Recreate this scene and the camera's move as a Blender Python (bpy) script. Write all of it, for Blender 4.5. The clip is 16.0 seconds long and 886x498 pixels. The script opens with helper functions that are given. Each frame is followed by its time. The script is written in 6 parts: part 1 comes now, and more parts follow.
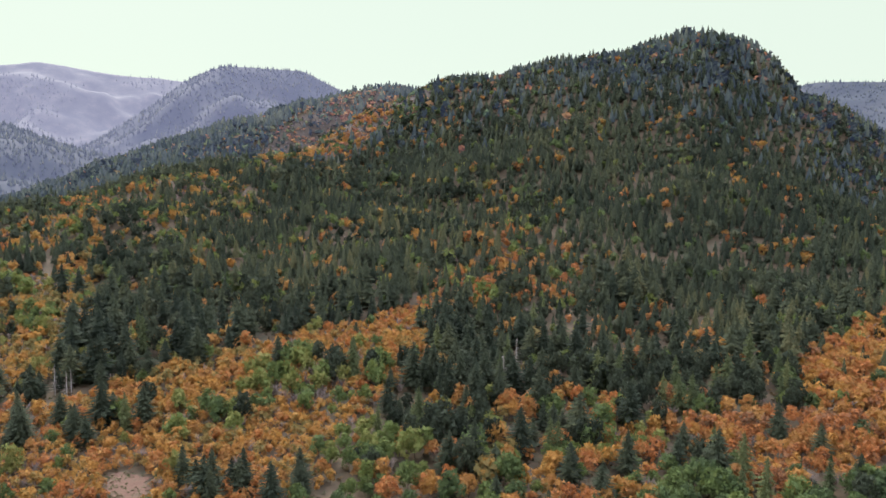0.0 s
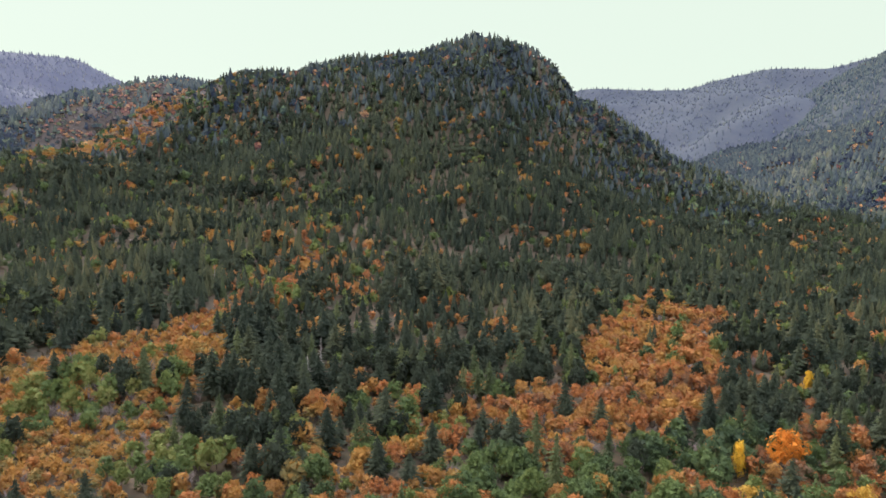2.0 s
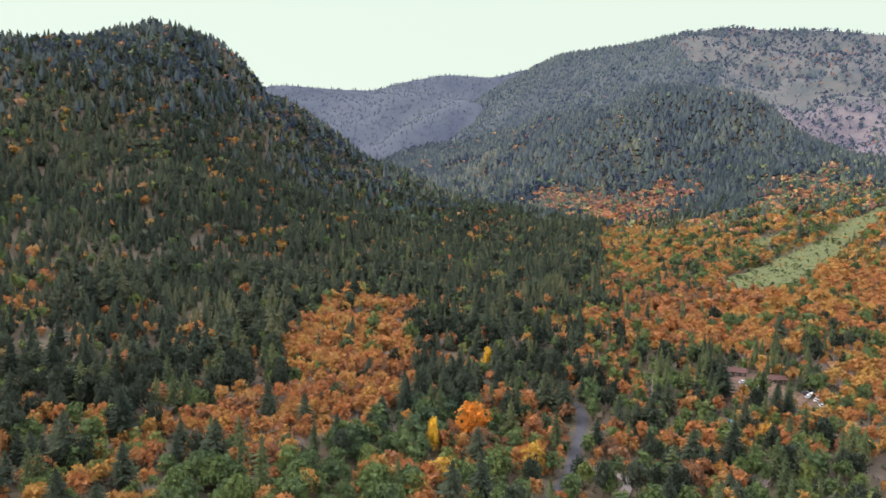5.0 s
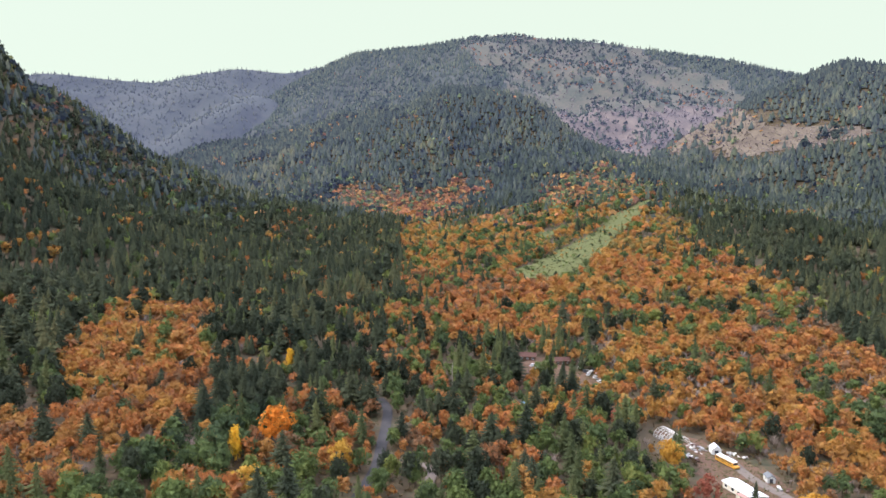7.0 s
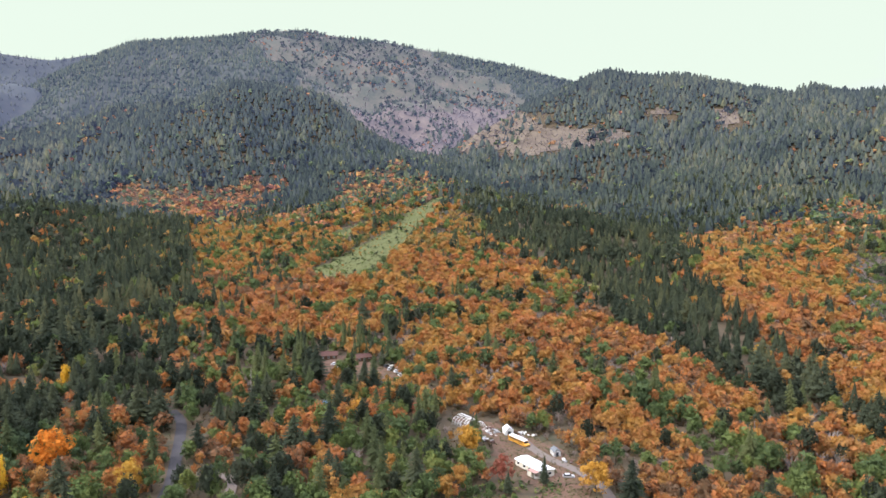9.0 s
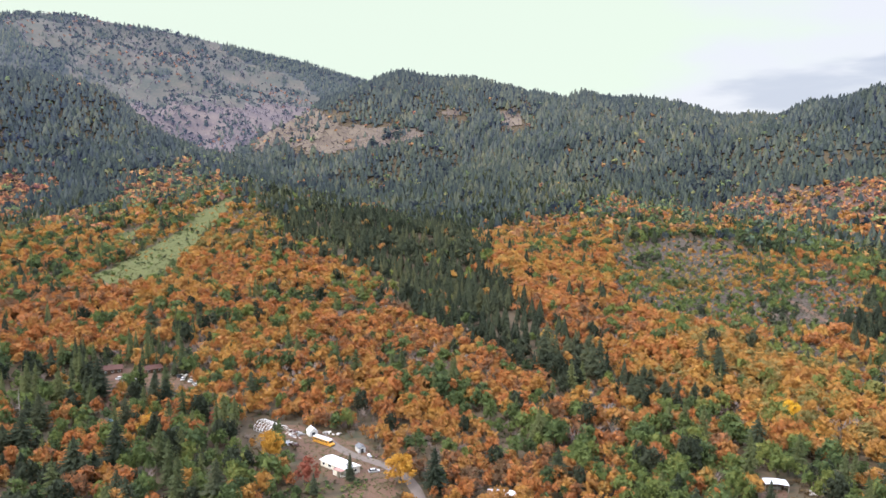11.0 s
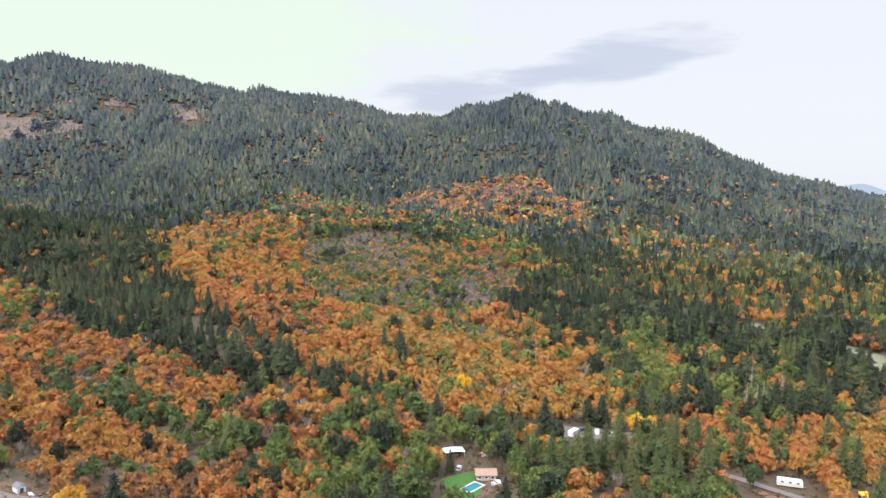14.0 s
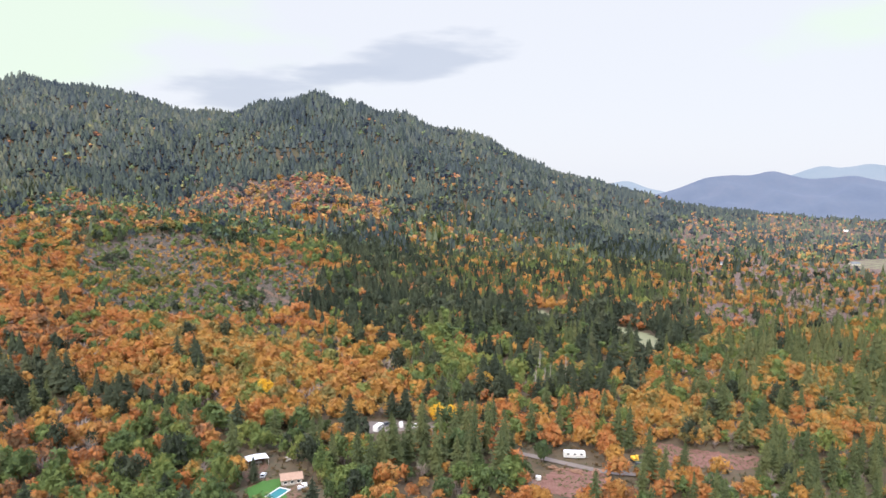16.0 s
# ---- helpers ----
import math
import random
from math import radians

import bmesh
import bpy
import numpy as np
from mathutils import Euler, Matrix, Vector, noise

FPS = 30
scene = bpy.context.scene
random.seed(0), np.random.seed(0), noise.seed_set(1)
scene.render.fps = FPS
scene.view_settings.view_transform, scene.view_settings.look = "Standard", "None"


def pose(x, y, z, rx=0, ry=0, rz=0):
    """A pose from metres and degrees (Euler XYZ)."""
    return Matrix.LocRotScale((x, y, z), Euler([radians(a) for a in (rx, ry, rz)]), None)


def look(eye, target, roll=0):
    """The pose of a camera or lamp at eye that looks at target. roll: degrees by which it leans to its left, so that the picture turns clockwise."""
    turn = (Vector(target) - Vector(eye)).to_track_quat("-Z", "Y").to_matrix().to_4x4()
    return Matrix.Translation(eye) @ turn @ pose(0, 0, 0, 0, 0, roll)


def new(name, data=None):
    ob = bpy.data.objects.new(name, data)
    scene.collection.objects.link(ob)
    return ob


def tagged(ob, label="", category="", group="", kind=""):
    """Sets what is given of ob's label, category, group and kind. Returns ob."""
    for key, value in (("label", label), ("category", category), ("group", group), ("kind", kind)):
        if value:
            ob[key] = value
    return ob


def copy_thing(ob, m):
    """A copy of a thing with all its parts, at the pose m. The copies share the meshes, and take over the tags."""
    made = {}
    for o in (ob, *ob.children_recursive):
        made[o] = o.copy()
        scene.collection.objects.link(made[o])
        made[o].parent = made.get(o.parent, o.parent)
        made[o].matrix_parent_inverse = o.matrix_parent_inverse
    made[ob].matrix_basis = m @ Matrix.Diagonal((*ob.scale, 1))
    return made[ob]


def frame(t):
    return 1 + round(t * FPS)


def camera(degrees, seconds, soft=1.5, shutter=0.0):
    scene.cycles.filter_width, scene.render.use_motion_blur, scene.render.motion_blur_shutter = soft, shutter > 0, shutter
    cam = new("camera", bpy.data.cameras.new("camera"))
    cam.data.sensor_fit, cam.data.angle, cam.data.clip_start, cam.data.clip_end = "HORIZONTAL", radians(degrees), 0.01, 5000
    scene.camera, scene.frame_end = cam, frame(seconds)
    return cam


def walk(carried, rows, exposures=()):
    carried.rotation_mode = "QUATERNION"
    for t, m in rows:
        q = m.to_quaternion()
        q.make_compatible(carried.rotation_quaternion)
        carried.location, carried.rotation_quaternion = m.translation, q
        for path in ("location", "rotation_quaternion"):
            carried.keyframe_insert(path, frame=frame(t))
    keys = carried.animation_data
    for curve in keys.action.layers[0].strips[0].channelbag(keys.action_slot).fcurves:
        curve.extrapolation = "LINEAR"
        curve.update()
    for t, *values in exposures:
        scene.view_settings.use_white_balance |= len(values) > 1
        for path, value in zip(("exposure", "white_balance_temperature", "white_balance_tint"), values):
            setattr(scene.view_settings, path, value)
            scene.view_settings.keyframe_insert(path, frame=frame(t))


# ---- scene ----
cam = camera(63.06, 16.0, soft=1.5)
EYE = (0.0, 0.0, 115.0)
# seconds, turn, tilt and lean of the camera, which hovers in one place
TURNS = [
    (0.0, -0.34, -5.84, -0.58),
    (0.5, -4.28, -5.84, -0.57),
    (1.0, -8.17, -5.84, -0.57),
    (1.5, -12.10, -5.84, -0.57),
    (2.0, -16.06, -5.84, -0.56),
    (2.5, -20.31, -5.85, -0.56),
    (3.0, -24.45, -5.85, -0.55),
    (3.5, -28.43, -5.85, -0.55),
    (4.0, -32.34, -5.85, -0.55),
    (6.5, -51.50, -5.86, -0.53),
    (7.0, -55.67, -5.86, -0.52),
    (7.5, -59.64, -5.87, -0.52),
    (8.0, -63.57, -5.87, -0.52),
    (8.5, -67.51, -5.87, -0.51),
    (9.0, -71.66, -5.87, -0.51),
    (11.5, -91.54, -5.88, -0.49),
    (12.0, -95.58, -5.89, -0.49),
    (12.5, -99.59, -5.89, -0.48),
    (13.0, -103.66, -5.89, -0.48),
    (13.5, -108.12, -5.89, -0.48),
    (14.0, -112.28, -5.89, -0.47),
    (14.5, -116.29, -5.90, -0.47),
    (15.0, -120.26, -5.90, -0.46),
    (15.5, -124.21, -5.90, -0.46),
    (16.0, -128.13, -5.90, -0.46),
]
walk(cam, [(t, pose(*EYE, 90 + tilt, lean, turn)) for t, turn, tilt, lean in TURNS], [(0.0, 0.12), (4.0, 0.13), (9.0, 0.17), (16.0, 0.18)])

# ---- light: a bright overcast sky with a veiled sun behind the high hill ----
SUN_AZIMUTH, SUN_HEIGHT = radians(-28), radians(38)


def make_world():
    world = bpy.data.worlds.new("sky")
    scene.world = world
    world.use_nodes = True
    nodes, links = world.node_tree.nodes, world.node_tree.links
    nodes.clear()
    out, back = nodes.new("ShaderNodeOutputWorld"), nodes.new("ShaderNodeBackground")
    back.inputs["Strength"].default_value = 0.1
    links.new(back.outputs[0], out.inputs[0])
    sky = nodes.new("ShaderNodeTexSky")
    sky.sky_type, sky.sun_disc = "NISHITA", False
    sky.sun_elevation, sky.sun_rotation = SUN_HEIGHT, SUN_AZIMUTH
    coord = nodes.new("ShaderNodeTexCoord")

    def math_node(op, a, b=None):
        n = nodes.new("ShaderNodeMath")
        n.operation = op
        for slot, v in zip(n.inputs, (a, b)):
            if v is None:
                continue
            if isinstance(v, (int, float)):
                slot.default_value = v
            else:
                links.new(v, slot)
        return n.outputs[0]

    def along(vector):
        n = nodes.new("ShaderNodeVectorMath")
        n.operation = "DOT_PRODUCT"
        links.new(coord.outputs["Generated"], n.inputs[0])
        n.inputs[1].default_value = vector
        return n.outputs["Value"]

    def blend(factor, a, b):
        n = nodes.new("ShaderNodeMix")
        n.data_type = "RGBA"
        for slot, v in ((0, factor), (6, a), (7, b)):
            if isinstance(v, (int, float)):
                n.inputs[slot].default_value = v
            elif isinstance(v, tuple):
                n.inputs[slot].default_value = (*v, 1)
            else:
                links.new(v, n.inputs[slot])
        return n.outputs[2]

    def noise_at(scale, stretch, detail):
        m = nodes.new("ShaderNodeMapping")
        m.inputs["Scale"].default_value = stretch
        links.new(coord.outputs["Generated"], m.inputs["Vector"])
        n = nodes.new("ShaderNodeTexNoise")
        n.inputs["Scale"].default_value, n.inputs["Detail"].default_value = scale, detail
        links.new(m.outputs[0], n.inputs["Vector"])
        return n.outputs["Fac"]

    def ramp(value, low, high):
        n = nodes.new("ShaderNodeMapRange")
        n.interpolation_type = "SMOOTHSTEP"
        n.inputs["From Min"].default_value, n.inputs["From Max"].default_value = low, high
        links.new(value, n.inputs["Value"])
        return n.outputs[0]

    # the veil is greenish white towards the sun and bluish white away from it
    wide = noise_at(2.5, (1, 1, 3), 4)
    side = math_node("ADD", along((math.sin(radians(135)), math.cos(radians(135)), 0)), math_node("MULTIPLY", math_node("SUBTRACT", wide, 0.5), 0.5))
    veil = blend(ramp(side, 0.81, 0.92), (7.8, 8.95, 7.75), (7.95, 8.2, 8.95))
    # two drawn-out grey clouds low over the eastern ridge
    fine = noise_at(7, (1, 1, 5), 5)
    for azimuth, height, long, tall, lean in ((113.0, 6.4, 7.4, 1.9, 0.12), (119.5, 7.4, 5.0, 1.1, 0.3), (126.0, 8.9, 8.2, 1.9, 0.34)):
        a, e = radians(azimuth), radians(height)
        u = math_node("DIVIDE", along((math.cos(a), -math.sin(a), 0)), math.sin(radians(long)))
        v = math_node("DIVIDE", math_node("SUBTRACT", along((0, 0, 1)), math.sin(e)), math.sin(radians(tall)))
        v = math_node("SUBTRACT", v, math_node("MULTIPLY", u, lean * 2.2))
        front = math_node("GREATER_THAN", along((math.sin(a), math.cos(a), 0)), 0)
        d = math_node("ADD", math_node("MULTIPLY", u, u), math_node("MULTIPLY", v, v))
        d = math_node("ADD", d, math_node("MULTIPLY", math_node("SUBTRACT", fine, 0.5), 2.6))
        mask = math_node("MULTIPLY", math_node("SUBTRACT", 1, ramp(d, 0.1, 1.0)), front)
        veil = blend(math_node("MULTIPLY", mask, 0.85), veil, (5.5, 6.0, 7.2))
    # an overcast sky is brighter overhead than at the horizon
    lift = nodes.new("ShaderNodeVectorMath")
    lift.operation = "SCALE"
    overhead = blend(ramp(along((0, 0, 1)), 0.3, 0.7), veil, (7.5, 7.75, 9.9))
    links.new(blend(0.93, sky.outputs[0], overhead), lift.inputs[0])
    links.new(math_node("ADD", 1.0, math_node("MULTIPLY", ramp(along((0, 0, 1)), 0.25, 1.0), 3.0)), lift.inputs["Scale"])
    links.new(lift.outputs[0], back.inputs[0])


make_world()
sun = new("sun", bpy.data.lights.new("sun", "SUN"))
sun.data.energy, sun.data.angle, sun.data.color = 3.9, radians(12), (1.0, 0.93, 0.84)
sun.matrix_world = look((1000 * math.sin(SUN_AZIMUTH), 1000 * math.cos(SUN_AZIMUTH), 1000 * math.tan(SUN_HEIGHT)), (0, 0, 0))

# ---- materials ----
def material(name, colours, scale=1.0, rough=0.9, spread=0.0, bump=0.0, fine=0.35, glow=None, metallic=0.0, ragged=0.0):
    """Colours along a ramp, picked by the tone of each plant, by noise at two scales and by a random number for each piece."""
    mat = bpy.data.materials.new(name)
    mat.use_nodes = True
    nodes, links = mat.node_tree.nodes, mat.node_tree.links
    shader = nodes["Principled BSDF"]
    shader.inputs["Roughness"].default_value = rough
    shader.inputs["Metallic"].default_value = metallic
    shader.inputs["Specular IOR Level"].default_value = 0.04 if spread else 0.3
    where = nodes.new("ShaderNodeNewGeometry").outputs["Position"] if spread else nodes.new("ShaderNodeTexCoord").outputs["Object"]

    def noise_at(s, detail):
        n = nodes.new("ShaderNodeTexNoise")
        n.inputs["Scale"].default_value, n.inputs["Detail"].default_value = s, detail
        links.new(where, n.inputs["Vector"])
        return n.outputs["Fac"]

    def calc(op, a, b):
        n = nodes.new("ShaderNodeMath")
        n.operation = op
        for slot, v in zip(n.inputs, (a, b)):
            if isinstance(v, (int, float)):
                slot.default_value = v
            else:
                links.new(v, slot)
        return n.outputs[0]

    broad, grain = noise_at(scale, 4), noise_at(scale * 9, 3)
    value = calc("ADD", calc("MULTIPLY", broad, 1 - fine), calc("MULTIPLY", grain, fine))
    value = calc("ADD", calc("MULTIPLY", calc("SUBTRACT", value, 0.5), 1.6), 0.5)
    if spread:
        tone, info = nodes.new("ShaderNodeAttribute"), nodes.new("ShaderNodeObjectInfo")
        tone.attribute_name = "tone"
        own = calc("ADD", tone.outputs["Fac"], calc("MULTIPLY", calc("SUBTRACT", info.outputs["Random"], 0.5), 0.16))
        piece = nodes.new("ShaderNodeNewGeometry").outputs["Random Per Island"]
        own = calc("ADD", calc("MULTIPLY", own, 0.74), calc("MULTIPLY", piece, 0.26))
        value = calc("ADD", calc("MULTIPLY", value, 1 - spread), calc("MULTIPLY", own, spread))
        value = calc("ADD", calc("MULTIPLY", calc("SUBTRACT", value, 0.5), 1.35), 0.5)
    ramp = nodes.new("ShaderNodeValToRGB")
    while len(ramp.color_ramp.elements) < len(colours):
        ramp.color_ramp.elements.new(0.5)
    for k, (element, colour) in enumerate(zip(ramp.color_ramp.elements, colours)):
        element.position = k / max(1, len(colours) - 1)
        element.color = (*colour, 1)
    links.new(value, ramp.inputs[0])
    links.new(ramp.outputs[0], shader.inputs["Base Color"])
    if ragged:
        # leaves and needles leave gaps between them
        gaps = calc("GREATER_THAN", noise_at(2.5, 3), ragged)
        through_leaf, gap_shader = nodes.new("ShaderNodeBsdfTranslucent"), nodes.new("ShaderNodeBsdfTransparent")
        links.new(ramp.outputs[0], through_leaf.inputs["Color"])
        leaf_mix, gap_mix = nodes.new("ShaderNodeMixShader"), nodes.new("ShaderNodeMixShader")
        leaf_mix.inputs[0].default_value = 0.24
        links.new(shader.outputs[0], leaf_mix.inputs[1])
        links.new(through_leaf.outputs[0], leaf_mix.inputs[2])
        links.new(gaps, gap_mix.inputs[0])
        links.new(gap_shader.outputs[0], gap_mix.inputs[1])
        links.new(leaf_mix.outputs[0], gap_mix.inputs[2])
        links.new(gap_mix.outputs[0], nodes["Material Output"].inputs["Surface"])
        leafy = nodes.new("ShaderNodeBump")
        leafy.inputs["Strength"].default_value, leafy.inputs["Distance"].default_value = 0.5, 0.6
        links.new(noise_at(2.0, 3), leafy.inputs["Height"])
        links.new(leafy.outputs[0], shader.inputs["Normal"])
    # an even emission that paints the haze of distance over the surface
    if glow:
        shader.inputs["Emission Color"].default_value = (*glow, 1)
        shader.inputs["Emission Strength"].default_value = 1.0
    if bump:
        b = nodes.new("ShaderNodeBump")
        b.inputs["Strength"].default_value, b.inputs["Distance"].default_value = 0.6, bump
        links.new(grain, b.inputs["Height"])
        links.new(b.outputs[0], shader.inputs["Normal"])
    return mat


FIR = [(0.025, 0.032, 0.023), (0.034, 0.044, 0.03), (0.047, 0.058, 0.036), (0.06, 0.071, 0.043), (0.086, 0.092, 0.048), (0.122, 0.118, 0.059)]
M_FIR = material("fir_needles", FIR, 0.6, 0.85, 0.7, ragged=0.45)
OAK = [(0.169, 0.107, 0.063), (0.275, 0.125, 0.061), (0.421, 0.158, 0.051), (0.298, 0.158, 0.063), (0.371, 0.194, 0.061), (0.421, 0.219, 0.055), (0.264, 0.183, 0.069), (0.174, 0.152, 0.061)]
M_OAK = material("autumn_oak_leaves", OAK, 0.5, 0.8, 0.75, ragged=0.465)
GREEN = [(0.05, 0.071, 0.041), (0.072, 0.101, 0.047), (0.093, 0.127, 0.05), (0.12, 0.157, 0.053), (0.167, 0.188, 0.057), (0.206, 0.194, 0.067)]
M_GREEN = material("green_leaves", GREEN, 0.5, 0.8, 0.7, ragged=0.465)
EVERGREEN = [(0.024, 0.033, 0.024), (0.037, 0.046, 0.031), (0.049, 0.06, 0.04), (0.068, 0.079, 0.051), (0.104, 0.11, 0.065)]
M_EVERGREEN = material("dark_evergreen_leaves", EVERGREEN, 0.5, 0.8, 0.7, ragged=0.45)
PINE = [(0.051, 0.065, 0.034), (0.076, 0.093, 0.043), (0.107, 0.121, 0.051), (0.137, 0.14, 0.063)]
M_PINE = material("pine_needles", PINE, 0.6, 0.85, 0.7, ragged=0.465)
M_YELLOW = material("yellow_leaves", [(0.6, 0.36, 0.04), (0.72, 0.44, 0.05), (0.62, 0.32, 0.035)], 0.5, 0.8, 0.6, ragged=0.465)
TWIG = [(0.103, 0.081, 0.068), (0.155, 0.12, 0.101), (0.207, 0.167, 0.143), (0.172, 0.115, 0.077)]
M_TWIG = material("bare_twigs", TWIG, 0.5, 0.95, 0.7)
M_BARK = material("bark", [(0.06, 0.045, 0.035), (0.13, 0.1, 0.08)], 2.0, 0.95)
M_SOIL = material("leaf_litter_and_soil", [(0.035, 0.032, 0.02), (0.055, 0.045, 0.027), (0.085, 0.06, 0.034), (0.05, 0.052, 0.03), (0.105, 0.075, 0.044)], 0.03, 0.95, 0, 0.3, 0.5)
M_MEADOW = material("meadow_grass", [(0.044, 0.051, 0.019), (0.071, 0.08, 0.025), (0.094, 0.101, 0.031), (0.116, 0.103, 0.042)], 0.08, 0.95, 0, 0.4, 0.5)
M_PASTURE = material("dry_pasture", [(0.1, 0.11, 0.054), (0.15, 0.154, 0.084), (0.18, 0.176, 0.108)], 0.02, 0.95, 0, 0.2, 0.4)
M_YARD = material("bare_yard_soil", [(0.055, 0.03, 0.02), (0.095, 0.051, 0.033), (0.13, 0.075, 0.05), (0.065, 0.054, 0.029), (0.125, 0.062, 0.04)], 0.25, 0.95, 0, 0.2, 0.5)
M_LOGGING = material("red_logged_soil", [(0.075, 0.032, 0.026), (0.12, 0.053, 0.04), (0.17, 0.09, 0.068), (0.09, 0.06, 0.04)], 0.3, 0.95, 0, 0.3, 0.5)
M_CUT = material("clear_cut_soil", [(0.06, 0.047, 0.039), (0.09, 0.069, 0.057), (0.163, 0.131, 0.097), (0.073, 0.059, 0.049)], 0.04, 0.95, 0, 0.4, 0.5)
M_ASPHALT = material("worn_asphalt", [(0.03, 0.028, 0.03), (0.045, 0.042, 0.043), (0.068, 0.063, 0.062)], 0.3, 0.9, 0, 0.02, 0.5)
M_GRAVEL = material("gravel_drive", [(0.108, 0.091, 0.079), (0.148, 0.121, 0.104), (0.186, 0.152, 0.126)], 0.3, 0.95, 0, 0.03, 0.6)
M_PLAIN = material("red_brown_scrub_soil", [(0.05, 0.034, 0.028), (0.085, 0.054, 0.044), (0.125, 0.085, 0.068), (0.075, 0.064, 0.042)], 0.02, 0.95, 0, 0.3, 0.5)
M_BRUSH = material("brushy_soil", [(0.034, 0.028, 0.022), (0.052, 0.042, 0.033), (0.082, 0.064, 0.05), (0.045, 0.043, 0.028)], 0.2, 0.95, 0, 0.3, 0.5)


# ---- the plan of the land ----
# the ridges of the valley: crest points as x, y, height and the breadth of the flanks
RIDGES = {
    "peak": [(-310, 560, 25, 300), (-280, 771, 82, 330), (-216, 935, 112, 340), (-163, 1027, 125, 320), (-60, 1148, 160, 300), (32, 1220, 262, 300), (86, 1237, 278, 340), (199, 1254, 304, 390), (314, 1261, 324, 330), (370, 1259, 346, 290), (421, 1251, 360, 260), (463, 1238, 345, 240), (518, 1220, 292, 200), (590, 1158, 243, 180), (664, 1023, 125, 190), (682, 938, 98, 190), (703, 780, 58, 190), (706, 636, 34, 170), (687, 518, 18, 150)],
    "nose": [(346, 1097, 190, 200), (223, 893, 125, 240), (125, 709, 72, 230), (59, 557, 38, 200)],
    "left": [(-752, 998, 0, 300), (-721, 1200, 10, 300), (-672, 1341, 45, 300), (-625, 1473, 100, 310), (-548, 1609, 180, 330), (-453, 1690, 228, 330), (-329, 1790, 276, 330), (-183, 1871, 312, 330), (0, 1900, 312, 330), (204, 1939, 300, 330), (416, 1956, 330, 330)],
    "cone": [(1324, 1694, 170, 300), (1445, 1496, 225, 300), (1509, 1312, 270, 300), (1531, 1175, 288, 290), (1584, 1049, 332, 280), (1627, 902, 292, 260), (1618, 789, 238, 250), (1571, 700, 205, 230), (1494, 573, 155, 200), (1367, 484, 112, 180)],
    "spur": [(1367, 484, 106, 190), (1210, 417, 90, 230), (1071, 327, 80, 240), (974, 225, 66, 230), (909, 144, 58, 200), (846, 81, 50, 160), (760, 27, 38, 140), (680, -7, 24, 130), (589, -31, 14, 120), (487, -51, 6, 110), (422, -82, 2, 100)],
    "knoll": [(1418, -74, 70, 230), (1287, -181, 80, 230), (1150, -265, 62, 230), (1046, -340, 42, 220), (921, -391, 26, 200), (795, -423, 12, 180), (695, -435, 6, 150)],
    "east": [(2258, 439, 270, 400), (2126, 318, 318, 400), (1989, 209, 370, 430), (1960, 17, 362, 440), (1891, -182, 318, 440), (1845, -359, 298, 440), (1787, -479, 272, 440), (1726, -608, 246, 430), (1678, -678, 250, 420), (1622, -756, 270, 400), (1572, -836, 274, 380), (1542, -908, 256, 380), (1492, -1007, 240, 380), (1426, -1114, 206, 370), (1374, -1194, 156, 360), (1316, -1271, 118, 350), (1250, -1364, 88, 340), (1170, -1497, 30, 320), (1090, -1617, -5, 300)],
    "bench": [(1478, -1762, 5, 260), (1336, -1872, 14, 240), (1229, -1967, 8, 240), (1080, -2031, -2, 240), (879, -2071, -6, 240), (532, -2135, -10, 240)],
}


def lattice(i, j, seed):
    """A random number from 0 to 1 for each lattice corner."""
    n = (i.astype(np.int64) * 374761393 + j.astype(np.int64) * 668265263 + seed * 1442695041) & 0x7FFFFFFF
    n = ((n ^ (n >> 13)) * 1274126177) & 0x7FFFFFFF
    return ((n ^ (n >> 16)) & 0xFFFF) / 65535.0


def value_noise(x, y, seed):
    i, j = np.floor(x), np.floor(y)
    u, v = x - i, y - j
    u, v = u * u * (3 - 2 * u), v * v * (3 - 2 * v)
    a = lattice(i, j, seed) * (1 - u) + lattice(i + 1, j, seed) * u
    b = lattice(i, j + 1, seed) * (1 - u) + lattice(i + 1, j + 1, seed) * u
    return a * (1 - v) + b * v


def valley_floor(x, y):
    up = 0.848 * x + 0.530 * y        # up the side valley
    down = 0.5 * x - 0.866 * y        # down the main valley
    return 0.03 * np.clip(up - 330, 0, 1500) - 0.02 * np.clip(down - 150, 0, 1900) - 0.07 * np.clip(down - 2400, 0, 2600)


def flank(x, y, points, floor):
    top = np.zeros(x.shape)
    for p, q in zip(points[:-1], points[1:]):
        dx, dy = q[0] - p[0], q[1] - p[1]
        t = np.clip(((x - p[0]) * dx + (y - p[1]) * dy) / (dx * dx + dy * dy), 0, 1)
        d = np.hypot(x - p[0] - t * dx, y - p[1] - t * dy) / (p[3] + t * (q[3] - p[3]))
        top = np.maximum(top, np.maximum(p[2] + t * (q[2] - p[2]) - floor, 0) * np.exp(-d ** 1.7))
    return top


def land(x, y):
    """The height of the ground."""
    x, y = np.asarray(x, float), np.asarray(y, float)
    floor = valley_floor(x, y)
    rise = sum(flank(x, y, p, floor) ** 4 for p in RIDGES.values()) ** 0.25
    rough = (value_noise(x / 170, y / 170, 3) - 0.5) * 38 + (value_noise(x / 65, y / 65, 5) - 0.5) * 18
    return floor + rise + rough * np.clip(rise / 90, 0.08, 1)
